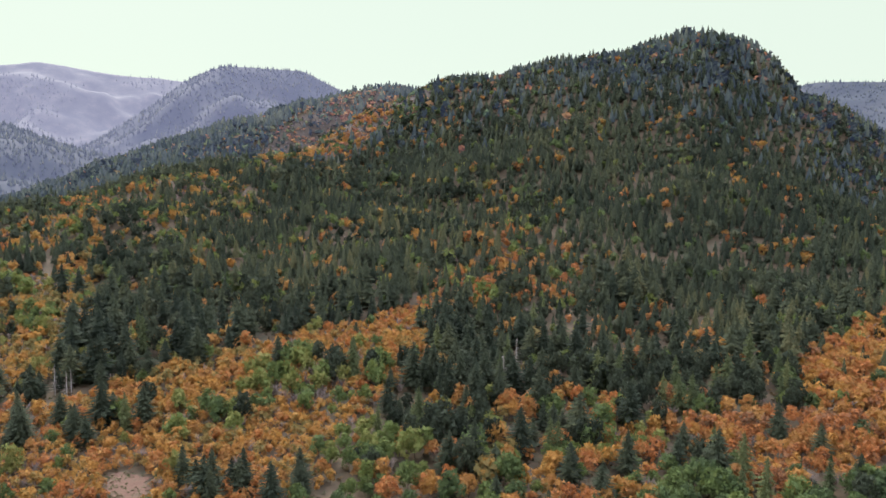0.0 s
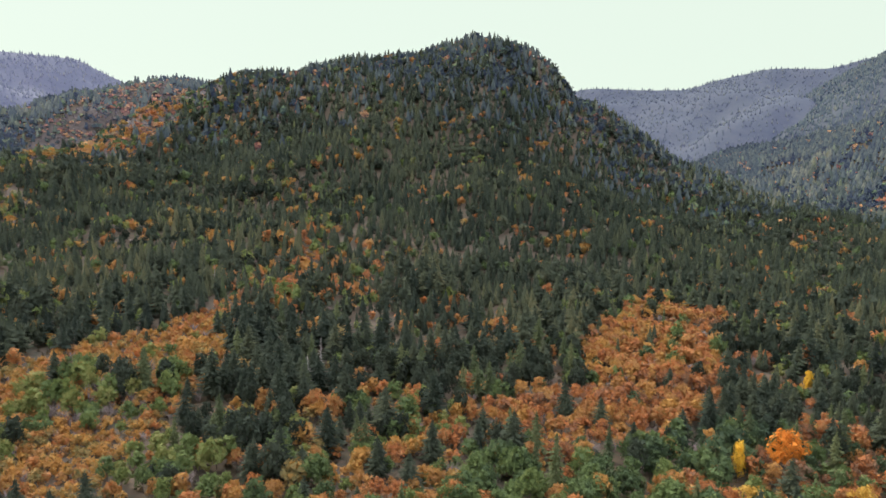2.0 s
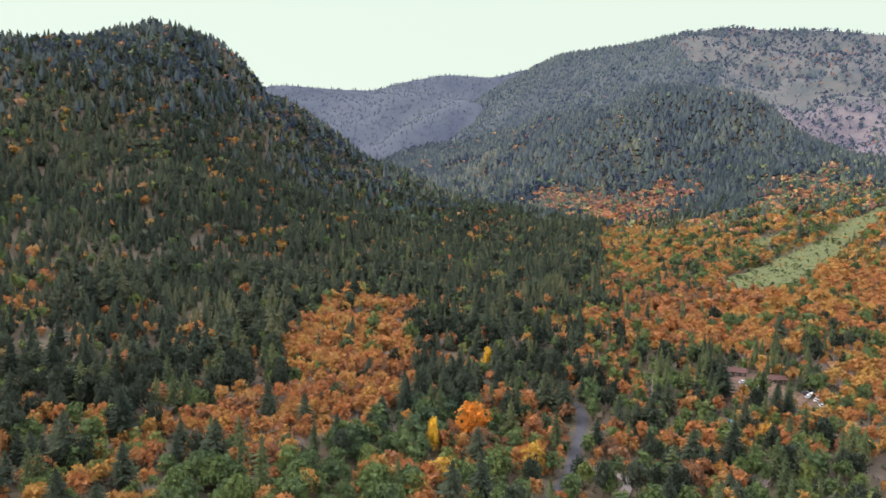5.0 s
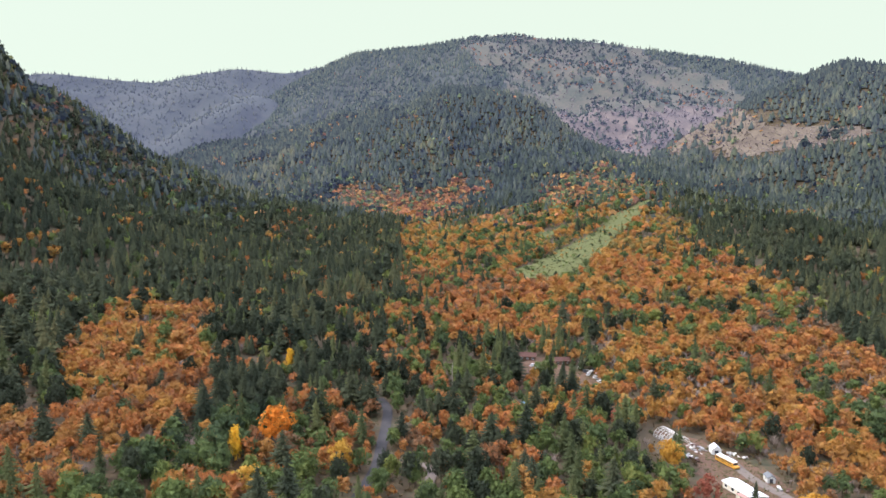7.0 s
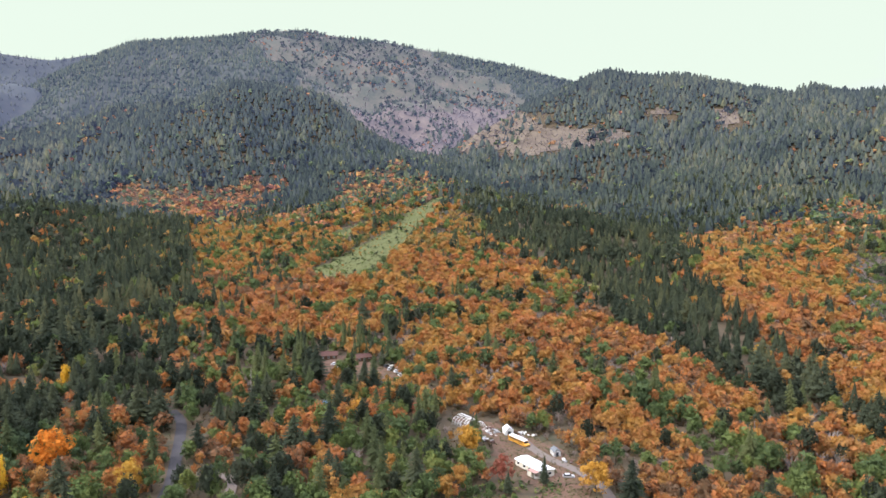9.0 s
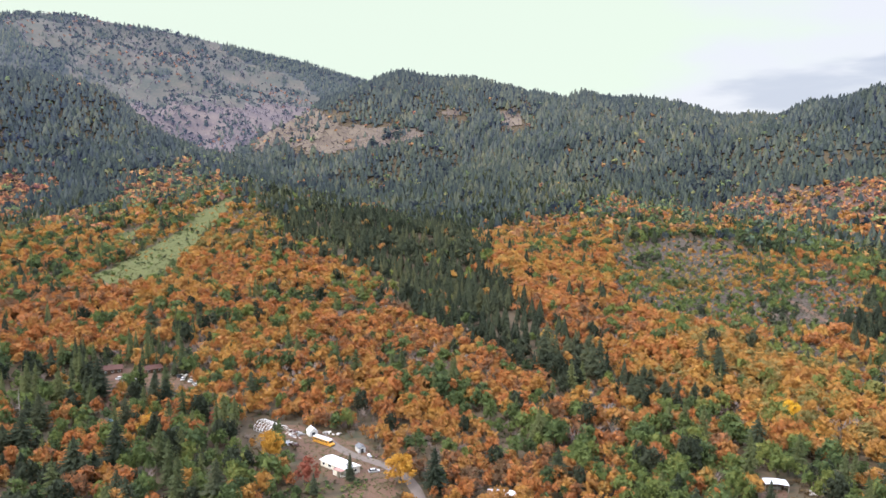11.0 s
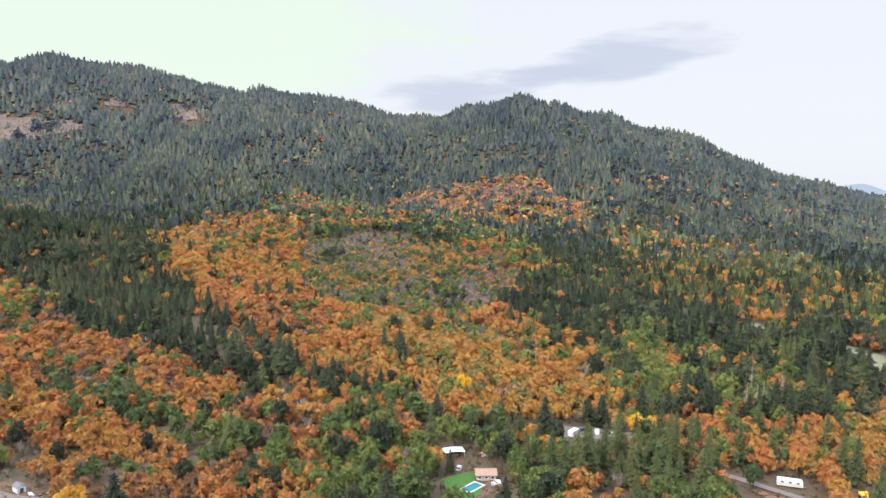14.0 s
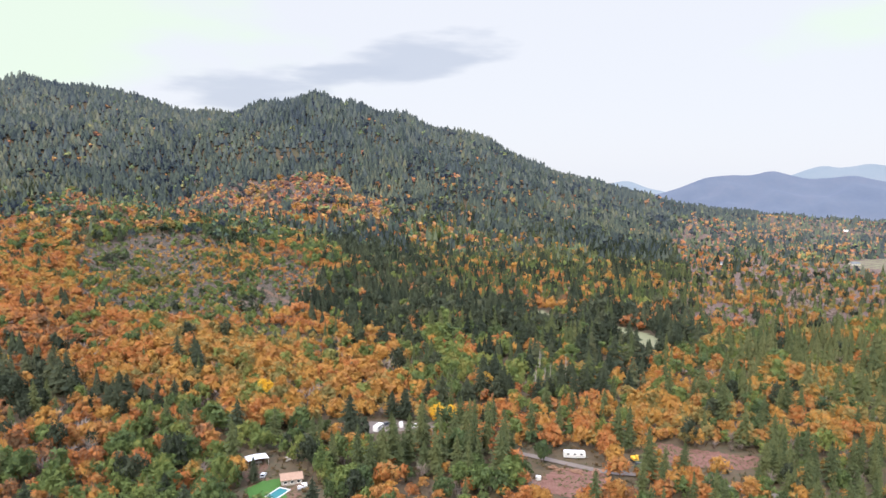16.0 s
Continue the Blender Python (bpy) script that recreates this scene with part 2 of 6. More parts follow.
# stands of trees, as outlines on the plan; a later one replaces an earlier one
STANDS = [
    ("valley", [(245, -131), (266, -202), (260, -240), (248, -277), (238, -314), (273, -402), (325, -565), (239, -950), (54, -238), (125, -141), (166, -88)]),
    ("plain", [(397, -530), (546, -796), (960, -1391), (1142, -2330), (647, -2513), (192, -766), (310, -539)]),
    ("mixed", [(-25, 180), (-39, 279), (-17, 292), (2, 326), (60, 329), (115, 335), (140, 330), (205, 378), (264, 415), (121, 184), (35, 183)]),
    ("broad", [(73, 283), (108, 241), (171, 251), (198, 254), (261, 245), (278, 229), (154, 122), (101, 154), (47, 184)]),
    ("scrub_oak", [(-371, 474), (-251, 487), (-208, 415), (-193, 339), (-241, 304)]),
    ("scrub_oak", [(-229, 288), (-160, 311), (-143, 350), (-123, 364), (-94, 403), (-62, 448), (-21, 482), (6, 514), (21, 488), (-1, 430), (-10, 362), (-22, 325), (-36, 292), (-45, 262), (-40, 180), (-76, 177), (-141, 174)]),
    ("mixed", [(6, 514), (22, 624), (60, 733), (106, 599), (109, 541), (87, 488), (46, 462), (21, 478)]),
    ("fir", [(106, 1130), (420, 1161), (579, 1062), (434, 696), (283, 490), (171, 453), (130, 541), (114, 792)]),
    ("oak", [(231, 432), (303, 471), (331, 429), (272, 343), (211, 274), (168, 256), (132, 247), (105, 245), (105, 281), (108, 316), (137, 313), (182, 345)]),
    ("broad", [(-39, 180), (-45, 262), (-32, 298), (-3, 274), (19, 181), (-11, 182)]),
    ("mosaic", [(250, 227), (378, 321), (454, 351), (439, 307), (436, 261), (434, 176), (348, 120), (337, 88), (206, 41), (168, 89), (136, 123)]),
    ("broad", [(275, 226), (337, 231), (284, 171), (321, 148), (312, 109), (272, 68), (179, 51), (165, 90), (152, 123)]),
    ("oak", [(1106, 1036), (1191, 1015), (1187, 876), (1310, 819), (1299, 770), (960, 651), (591, 420), (497, 384), (714, 547), (914, 731)]),
    ("mosaic", [(473, 366), (881, 598), (1290, 651), (1481, 593), (1272, 407), (975, 333), (639, 332), (528, 328), (412, 287)]),
    ("slope", [(439, 307), (548, 346), (634, 342), (737, 336), (881, 342), (972, 339), (1038, 315), (902, 247), (756, 169), (630, 73), (336, 35), (346, 73), (337, 88), (355, 123), (410, 166), (409, 223), (366, 251)]),
    ("slope", [(916, 319), (875, 251), (762, 166), (692, 135), (576, 67), (492, 19), (403, -33), (370, -75), (329, -121), (273, -133), (183, -85), (186, -8), (187, 22), (279, 42), (352, 114), (494, 197)]),
    ("broad", [(427, 50), (398, 15), (341, -23), (290, -48), (258, -45), (279, -23), (338, 7), (382, 39)]),
    ("fir", [(1004, 272), (962, 186), (1059, 49), (720, -1), (533, -35), (465, -71), (391, -92), (419, -68), (452, -19), (532, 41), (605, 80), (736, 143)]),
    ("oak", [(1055, -5), (1152, -136), (1074, -212), (749, -155), (636, -178), (565, -273), (489, -297), (421, -222), (347, -156), (371, -106), (421, -85), (484, -59), (563, -39), (694, -17)]),
    ("broad", [(344, -92), (353, -124), (321, -139), (281, -132), (274, -113), (298, -93)]),
    ("knoll_top", [(1175, -151), (1302, -270), (1292, -375), (1120, -483), (927, -525), (663, -411), (655, -366), (826, -357), (942, -289), (1005, -176)]),
    ("brush", [(946, -166), (964, -247), (951, -325), (791, -387), (652, -371), (547, -274), (456, -224), (460, -191), (566, -204), (581, -149), (676, -129)]),
    ("oak", [(634, -91), (554, -142), (459, -183), (436, -223), (460, -291), (364, -251), (281, -195), (264, -142), (324, -126), (382, -98), (448, -71)]),
    ("thin_oak", [(1287, -406), (1326, -523), (1255, -598), (1297, -636), (1218, -711), (1089, -738), (987, -734), (991, -621), (1044, -550), (1181, -466)]),
    ("broad", [(385, -259), (470, -356), (352, -309), (285, -242), (273, -207), (305, -209)]),
    ("broad", [(204, -39), (310, -72), (340, -112), (281, -144), (242, -144), (145, -114)]),
    ("grove", [(424, -337), (363, -397), (311, -391), (249, -319), (242, -270), (284, -262)]),
    ("thin_fir", [(1036, -709), (943, -836), (809, -893), (586, -853), (369, -592), (389, -518), (426, -472), (470, -446), (560, -452), (799, -575)]),
    ("low", [(175, 64), (237, 80), (246, 70), (249, 60), (240, 53), (188, 28)]),
    ("oak", [(249, 36), (271, 18), (198, -3), (188, 25)]),
    ("cut", [(1643, 818), (2404, 976), (2484, 750), (1686, 317), (1660, 135), (1638, 73), (1563, 196), (1587, 372), (1738, 523), (2419, 939)]),
    ("cut", [(1753, 93), (1755, 31), (1730, 18), (1723, 78)]),
    ("cut", [(1754, -54), (1777, -102), (1676, -121), (1669, -65)]),
    ("burnt", [(-391, 1546), (-293, 1751), (-273, 2581), (-16, 1185), (11, 1145), (-66, 1113), (-154, 1125), (-217, 1012)]),
    ("fir", [(-273, 2581), (-35, 2595), (-111, 1862), (-166, 1833)]),
    ("thin_oak", [(-304, 804), (-286, 885), (-261, 893), (-270, 795), (-290, 751)]),
    ("mosaic", [(1132, 201), (1290, 159), (1163, 125), (987, 159)]),
    ("half_wood", [(-440, 560), (-400, 646), (-386, 734), (-343, 765), (-289, 833), (-237, 906), (-193, 969), (-205, 880), (-214, 800), (-218, 690), (-228, 590), (-245, 515), (-280, 458), (-420, 440)]),
    ("scrub_oak", [(-400, 470), (-295, 500), (-255, 516), (-225, 512), (-213, 437), (-193, 371), (-185, 324), (-230, 300), (-330, 330)]),
    ("hill", [(429, 428), (501, 419), (362, 285), (279, 222), (251, 214), (258, 251), (306, 319)]),
    ("glade", [(283, 220), (370, 248), (396, 230), (400, 180), (356, 127), (299, 98), (262, 84), (228, 86), (196, 145), (235, 183)]),
    ("broad", [(335, 128), (299, 98), (276, 84), (250, 75), (225, 80), (228, 98), (262, 112), (300, 134)]),
    ("burnt", [(-388, 1634), (-110, 1845), (6, 1150), (-32, 1109), (-105, 1064), (-163, 970), (-218, 916), (-268, 968)]),
]
# ground without trees
CLEARINGS = [
    ("meadow", [(610, 344), (666, 346), (794, 355), (910, 364), (1041, 384), (1087, 376), (1100, 353), (1046, 340), (929, 327), (834, 312), (745, 293), (687, 288), (627, 272), (595, 290), (593, 319)]),
    ("meadow", [(828, 423), (899, 427), (911, 412), (799, 393)]),
    ("yard", [(371, 200), (390, 199), (387, 178), (376, 149), (361, 141), (361, 153), (367, 183), (331, 174), (321, 172)]),
    ("yard", [(321, 101), (324, 88), (318, 72), (299, 43), (274, 33), (203, 15), (198, 26), (254, 45), (269, 63), (295, 74)]),
    ("yard", [(266, -110), (266, -120), (245, -113), (233, -119), (221, -108), (234, -98)]),
    ("gravel", [(292, -162), (286, -173), (276, -192), (262, -204), (256, -198), (264, -180), (270, -166), (284, -156)]),
    ("logging", [(176, -182), (185, -189), (189, -205), (184, -216), (177, -222), (167, -214), (163, -205), (167, -188)]),
    ("logging", [(190, -268), (178, -273), (161, -281), (148, -288), (142, -278), (154, -260), (172, -253)]),
    ("pasture", [(379, -480), (359, -473), (315, -458), (290, -429), (304, -420), (335, -431)]),
    ("pasture", [(465, -466), (451, -477), (415, -464), (398, -441), (440, -451)]),
    ("pasture", [(507, -1231), (501, -1367), (380, -1300), (417, -1141), (456, -1126)]),
    ("pasture", [(1142, -2330), (1055, -2371), (1047, -2374), (1135, -2334)]),
    ("yard", [(677, -299), (631, -294), (581, -286), (580, -281), (622, -280)]),
    ("yard", [(-118, 247), (-114, 251), (-102, 248), (-96, 231), (-109, 230)]),
]
# crests of the distant mountains: x, y, height
FAR_CRESTS = {
    "backdrop_west": [(-2794, 3527, 592), (-2505, 3738, 648), (-2298, 3869, 670), (-2163, 3946, 695), (-1820, 4115, 657), (-1461, 4256, 629), (-1192, 4339, 596)],
    "backdrop_hump": [(-1702, 3058, 46), (-1566, 3130, 191), (-1359, 3225, 344), (-1159, 3302, 501), (-1067, 3333, 561), (-973, 3362, 592), (-779, 3412, 591), (-628, 3443, 589), (-538, 3458, 540), (-421, 3475, 491), (-47, 3500, 404)],
    "backdrop_slope": [(-1843, 2239, 397), (-1645, 2389, 330), (-1489, 2489, 276), (-1343, 2570, 224), (-1199, 2641, 169), (-1079, 2692, 99)],
    "backdrop_saddle": [(1364, 3439, 448), (1670, 3302, 547), (1869, 3193, 543), (2085, 3056, 529), (2223, 2958, 574), (2376, 2836, 615), (2562, 2670, 604), (2675, 2556, 644), (2833, 2380, 642)],
    "backdrop_mountain": [(1955, 2903, 55), (2080, 2715, 255), (2161, 2573, 368), (2251, 2414, 474), (2350, 2245, 568), (2367, 2079, 618), (2436, 1785, 627), (2494, 1595, 655), (2550, 1423, 670), (2597, 1291, 647), (2687, 1092, 628), (2769, 862, 579), (2827, 648, 542), (2917, 439, 486), (2990, 247, 426)],
    "backdrop_blue_front": [(2883, -3584, -97), (2759, -3681, -28), (2567, -3817, 41), (2433, -3904, 114), (2315, -3975, 128), (2219, -4029, 123), (2125, -4080, 153), (2048, -4119, 127), (1950, -4166, 106), (1879, -4199, 113), (1750, -4254, 133), (1677, -4283, 112), (1607, -4310, 95), (1248, -4427, 69), (867, -4517, 102)],
    "backdrop_blue_far": [(3080, -3708, 39), (3006, -3768, 73), (2936, -3822, 85), (2834, -3899, 35), (2686, -4002, -1), (2406, -4176, 56), (2137, -4320, 121), (2049, -4363, 162), (1972, -4398, 186), (1913, -4424, 169), (1816, -4465, 183), (1762, -4486, 199), (1689, -4514, 186), (1400, -4600, 160), (1137, -4715, 158)],
}
# lines of the roads on the plan
ROAD = [(147, 144), (169, 156), (192, 166), (211, 175), (228, 186), (250, 201), (266, 213), (276, 226)]
DRIVE = [(308, 66), (294, 56), (285, 47), (279, 38), (271, 29), (260, 22), (243, 17), (215, 14)]
TRACK = [(169, 134), (193, 142), (216, 152), (224, 158), (226, 168)]
SLOPE_TRACK = [(683, -175), (722, -225), (716, -265), (669, -290), (630, -291), (588, -290)]
VALLEY_ROAD = [(238, -192), (210, -206), (190, -214), (175, -221), (160, -236), (140, -249), (120, -259), (95, -272)]
OPEN_SPOTS = [(296, 62, 12), (268, 50, 16), (290, 47, 7), (267, 38, 7), (312, 92, 14), (377, 195, 14), (265, -114, 10), (234, -108, 12), (241, -118, 10), (193, -222, 12), (177, -240, 9), (268, -175, 10), (246, -11, 9), (305, 88, 9), (218, -102, 9), (211, -104, 9), (224, -110, 8), (226, -120, 7), (215, -94, 7), (178, 217, 4), (170, 208, 3), (200, 219, 5), (190, 203, 3), (163, 192, 4), (191, 193, 4), (199, 182, 4), (255, 60, 6), (255, 25, 8), (327, -146, 6), (258, -200, 6), (273, 79, 7), (181, -200, 9), (168, -208, 9), (262, -112, 8), (252, -110, 7), (254, 52, 9), (246, 42, 11), (243, 55, 9), (232, 48, 10), (265, 62, 8), (284, 62, 10), (258, 40, 9), (280, 72, 7), (362, 185, 9), (355, 160, 8), (374, 172, 8), (183, -208, 13), (240, -100, 9), (222, -100, 9), (238, 52, 11), (230, 58, 9), (240, 40, 9), (198, 216, 5), (193, 211, 4), (168, -230, 7), (160, -219, 6), (153, -209, 5), (186, -212, 6), (178, -204, 6), (262, -171, 8), (254, -166, 7), (247, -161, 6), (258, -183, 8), (250, -178, 7), (242, -172, 6), (274, 287, 3), (279, 293, 4)]
LAWN = [(246, -100), (248, -108), (243, -116), (236, -113), (228, -111), (225, -104), (233, -98)]
# dead trees: x, y, height
SNAGS = [(-174, 322, 15), (-167, 319, 13), (-168, 325, 12), (-15, 552, 16), (5, 616, 15), (40, 358, 22), (32, 340, 20), (289, 767, 20), (265, -272, 18), (266, -280, 16), (261, -279, 19), (268, -299, 20), (290, -301, 18), (324, -33, 14), (265, 228, 12), (312, 206, 15), (336, -150, 14)]


# ---- ground ----
def mesh_of(name, verts, faces, mat, uses=None, tone=None, smooth=False):
    """A mesh from arrays; uses: the material slot of each face."""
    me = bpy.data.meshes.new(name)
    verts, faces = np.asarray(verts, np.float32), np.asarray(faces, np.int32)
    k = faces.shape[1]
    me.vertices.add(len(verts))
    me.vertices.foreach_set("co", verts.ravel())
    me.loops.add(faces.size)
    me.loops.foreach_set("vertex_index", faces.ravel())
    me.polygons.add(len(faces))
    me.polygons.foreach_set("loop_start", np.arange(0, faces.size, k, dtype=np.int32))
    for m in mat if isinstance(mat, (list, tuple)) else [mat]:
        me.materials.append(m)
    if uses is not None:
        me.polygons.foreach_set("material_index", np.asarray(uses, np.int32))
    if smooth:
        me.polygons.foreach_set("use_smooth", np.ones(len(faces), bool))
    if tone is not None:
        me.attributes.new("tone", "FLOAT", "POINT").data.foreach_set("value", np.asarray(tone, np.float32))
    me.update(calc_edges=True)
    return me


def grid_faces(rows, columns, closed=False):
    i, j = np.meshgrid(np.arange(rows - 1), np.arange(columns if closed else columns - 1), indexing="ij")
    a, b = i * columns + j, i * columns + (j + 1) % columns
    return np.stack([a, b, b + columns, a + columns], -1).reshape(-1, 4)


def build_ground():
    azimuth = np.radians(np.concatenate([np.arange(-45, 172, 0.75), np.arange(172, 315, 3.0)]))
    radius = np.concatenate([[0.02], np.arange(10, 200, 19), np.arange(200, 700, 6), np.arange(700, 1300, 12), np.arange(1300, 2600, 22), np.arange(2600, 4990, 110)])
    r, a = np.meshgrid(radius, azimuth, indexing="ij")
    x, y = r * np.sin(a), r * np.cos(a)
    verts = np.stack([x, y, land(x, y)], -1).reshape(-1, 3)
    me = mesh_of("ground", verts, grid_faces(len(radius), len(azimuth), True)[:, ::-1], M_SOIL, smooth=True)
    return tagged(new("ground", me), "brown leaf-littered valley floor and steep hillsides", "ground", kind="structure")


def inside(x, y, outline):
    """Which of the points lie inside the outline."""
    hit = np.zeros(np.shape(x), bool)
    for (ax, ay), (bx, by) in zip(outline, outline[1:] + outline[:1]):
        if ay != by:
            hit ^= ((ay > y) != (by > y)) & (x < (bx - ax) * (y - ay) / (by - ay) + ax)
    return hit


def patch(name, outline, mat, label, category, lift=0.22, ragged=3.0):
    """A sheet of other soil or grass that lies on the ground."""
    xs, ys = [p[0] for p in outline], [p[1] for p in outline]
    reach = math.hypot(sum(xs) / len(xs), sum(ys) / len(ys))
    step = 0.7 if reach < 420 and max(xs) - min(xs) < 70 else 1.4 if reach < 420 else 5.0 if reach < 900 else 12.0
    gx, gy = np.arange(min(xs) - step, max(xs) + 2 * step, step), np.arange(min(ys) - step, max(ys) + 2 * step, step)
    x, y = np.meshgrid(gx, gy, indexing="ij")
    wave = max(6.0, 2 * step)
    bend = [(value_noise(x / wave, y / wave, s) - 0.5) * wave * 0.9 + (value_noise(x / 2.1, y / 2.1, s + 20) - 0.5) * ragged for s in (8, 9)]
    keep = inside(x + bend[0], y + bend[1], outline)
    faces = grid_faces(len(gx), len(gy))
    faces = faces[keep.reshape(-1)[faces].sum(1) >= 3]
    used = np.unique(faces)
    z = land(x, y) + lift + 0.0011 * np.hypot(x, y) * (np.hypot(x, y) > 420)
    verts = np.stack([x, y, z], -1).reshape(-1, 3)[used]
    back = np.zeros(x.size, int)
    back[used] = np.arange(len(used))
    return tagged(new(name, mesh_of(name, verts, back[faces], mat, smooth=True)), label, category, kind="structure")


def strip(name, points, width, mat, label, category, lift=0.42):
    """A road along a line on the ground, with a slight crown."""
    line = []
    for k in range(len(points) - 1):
        p0, p1, p2, p3 = (np.array(points[min(max(k + o, 0), len(points) - 1)], float) for o in (-1, 0, 1, 2))
        for s in np.linspace(0, 1, 8, endpoint=False):
            line.append(0.5 * (2 * p1 + (p2 - p0) * s + (2 * p0 - 5 * p1 + 4 * p2 - p3) * s * s + (3 * p1 - p0 - 3 * p2 + p3) * s ** 3))
    line = np.array(line + [np.array(points[-1], float)])
    way = np.gradient(line, axis=0)
    way /= np.linalg.norm(way, axis=1)[:, None]
    side = np.stack([way[:, 1], -way[:, 0]], 1)
    across = np.array([-0.5, -0.25, 0, 0.25, 0.5])
    pts = line[:, None, :] + side[:, None, :] * (across * width)[None, :, None]
    z = land(pts[..., 0], pts[..., 1]) + lift + (0.25 - np.abs(across))[None] * 0.1
    verts = np.concatenate([pts, z[..., None]], -1).reshape(-1, 3)
    return tagged(new(name, mesh_of(name, verts, grid_faces(len(line), 5), mat, smooth=True)), label, category, kind="structure"), line


build_ground()
PATCH_LOOK = {
    "meadow": (M_MEADOW, "pale green grassy meadow on the open spur", "meadow"),
    "yard": (M_YARD, "bare brown earth yard cleared among trees", "yard"),
    "gravel": (M_GRAVEL, "grey gravel lot beside the lane", "gravel lot"),
    "logging": (M_LOGGING, "reddish logged strip strewn with slash", "cleared land"),
    "pasture": (M_PASTURE, "dry yellow-green pasture between the trees", "pasture"),
    "cut": (M_CUT, "pale brown clear-cut hillside with bare soil", "clear-cut"),
    "plain": (M_PLAIN, "reddish-brown scrubby plain thinly set with trees", "plain"),
    "thin_oak": (M_PLAIN, "grey-brown open slope under scattered oaks", "slope"),
    "burnt": (M_BRUSH, "grey-brown burnt hillside with bare soil", "slope"),
    "brush": (M_BRUSH, "grey-brown brushy slope with bare soil", "slope"),
}
for kind, outline in CLEARINGS + [s for s in STANDS if s[0] in ("cut", "brush", "plain", "thin_oak", "burnt")]:
    m, label, category = PATCH_LOOK[kind]
    patch({"yard": "yard", "gravel": "gravel_lot", "cut": "clear_cut", "brush": "brushy_slope", "burnt": "burnt_slope", "plain": "scrub_plain", "thin_oak": "open_slope"}.get(kind, kind if kind != "logging" else "logged_strip"), outline, m, label, category, ragged=9.0 if kind == "meadow" else 3.0)
ROADS = [
    strip("road", ROAD, 4.6, M_ASPHALT, "narrow grey asphalt road winding through the trees", "road")[1],
    strip("driveway", DRIVE, 4.5, M_GRAVEL, "grey gravel driveway beside the mobile home", "driveway")[1],
    strip("track", TRACK, 4.0, M_GRAVEL, "pale gravel track curving off the road", "track")[1],
    strip("slope_track", SLOPE_TRACK, 4.5, M_YARD, "bare dirt track crossing the brushy slope", "track", 1.4)[1],
    strip("valley_road", VALLEY_ROAD, 4.2, M_GRAVEL, "grey gravel lane past the cleared lots", "road")[1],
]


# ---- the distant mountains ----
def far_mountain(name, crest, depth, behind, mat, seed, rough, label, cover=None):
    """A mountain whose crest follows the points and whose flank falls towards the valley."""
    p = np.array(crest, float)
    s = np.concatenate([[0], np.cumsum(np.linalg.norm(np.diff(p[:, :2], axis=0), axis=1))])
    n = int(s[-1] / 22)
    u = np.linspace(0, s[-1], n)
    kernel = np.hanning(7) / np.hanning(7).sum()
    line = np.stack([np.convolve(np.pad(np.interp(u, s, p[:, k]), 3, mode="reflect", reflect_type="odd"), kernel, "valid") for k in range(3)], 1)
    v = np.concatenate([-np.linspace(1, 0, 34) ** 1.3 * depth, np.linspace(0, 1, 8)[1:] * behind])
    home = -line[:, :2] / np.linalg.norm(line[:, :2], axis=1)[:, None]
    x = line[:, None, 0] - home[:, None, 0] * v
    y = line[:, None, 1] - home[:, None, 1] * v
    fall = np.where(v < 0, np.maximum(0, 1 + v / depth) ** 1.15, np.exp(-(v / behind * 1.5) ** 2))
    low = min(-40.0, line[:, 2].min() - 120)
    gully = (value_noise(x / 260, y / 260, seed) - 0.5) * rough * 2 + (value_noise(x / 90, y / 90, seed + 1) - 0.5) * rough * 0.8
    near = np.clip(np.abs(v) / (depth * 0.25), 0, 1)
    z = low + (line[:, None, 2] - low) * fall + gully * (0.1 + 0.9 * near)
    verts = np.stack([x, y, z], -1).reshape(-1, 3)
    faces = grid_faces(n, len(v))[:, ::-1]
    uses = None if cover is None else cover(*verts[faces].mean(1).T)
    me = mesh_of(name, verts, faces, mat, uses, smooth=True)
    tagged(new(name, me), label, "mountain", kind="structure")
    return x, y, z, v


# soil colours with distance haze painted in as emission
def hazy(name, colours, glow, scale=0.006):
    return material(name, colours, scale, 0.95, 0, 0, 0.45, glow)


# ---- trees ----
rng = np.random.default_rng(7)


def prism(a, b, ra, rb, sides=5):
    """A tapered stem from a to b."""
    a, b = np.array(a, float), np.array(b, float)
    w = (b - a) / np.linalg.norm(b - a)
    u = np.cross(w, (0.3, 0.9, 0.2))
    u /= np.linalg.norm(u)
    v = np.cross(w, u)
    t = np.arange(sides) * 2 * np.pi / sides
    ring = np.cos(t)[:, None] * u + np.sin(t)[:, None] * v
    verts = np.concatenate([a + ring * ra, b + ring * rb])
    i = np.arange(sides)
    j = (i + 1) % sides
    return verts, np.concatenate([np.stack([i, j, j + sides], 1), np.stack([i, j + sides, i + sides], 1)])


def joined(pieces):
    verts, faces, at = [], [], 0
    for v, f in pieces:
        verts.append(v)
        faces.append(f + at)
        at += len(v)
    return np.concatenate(verts), np.concatenate(faces)


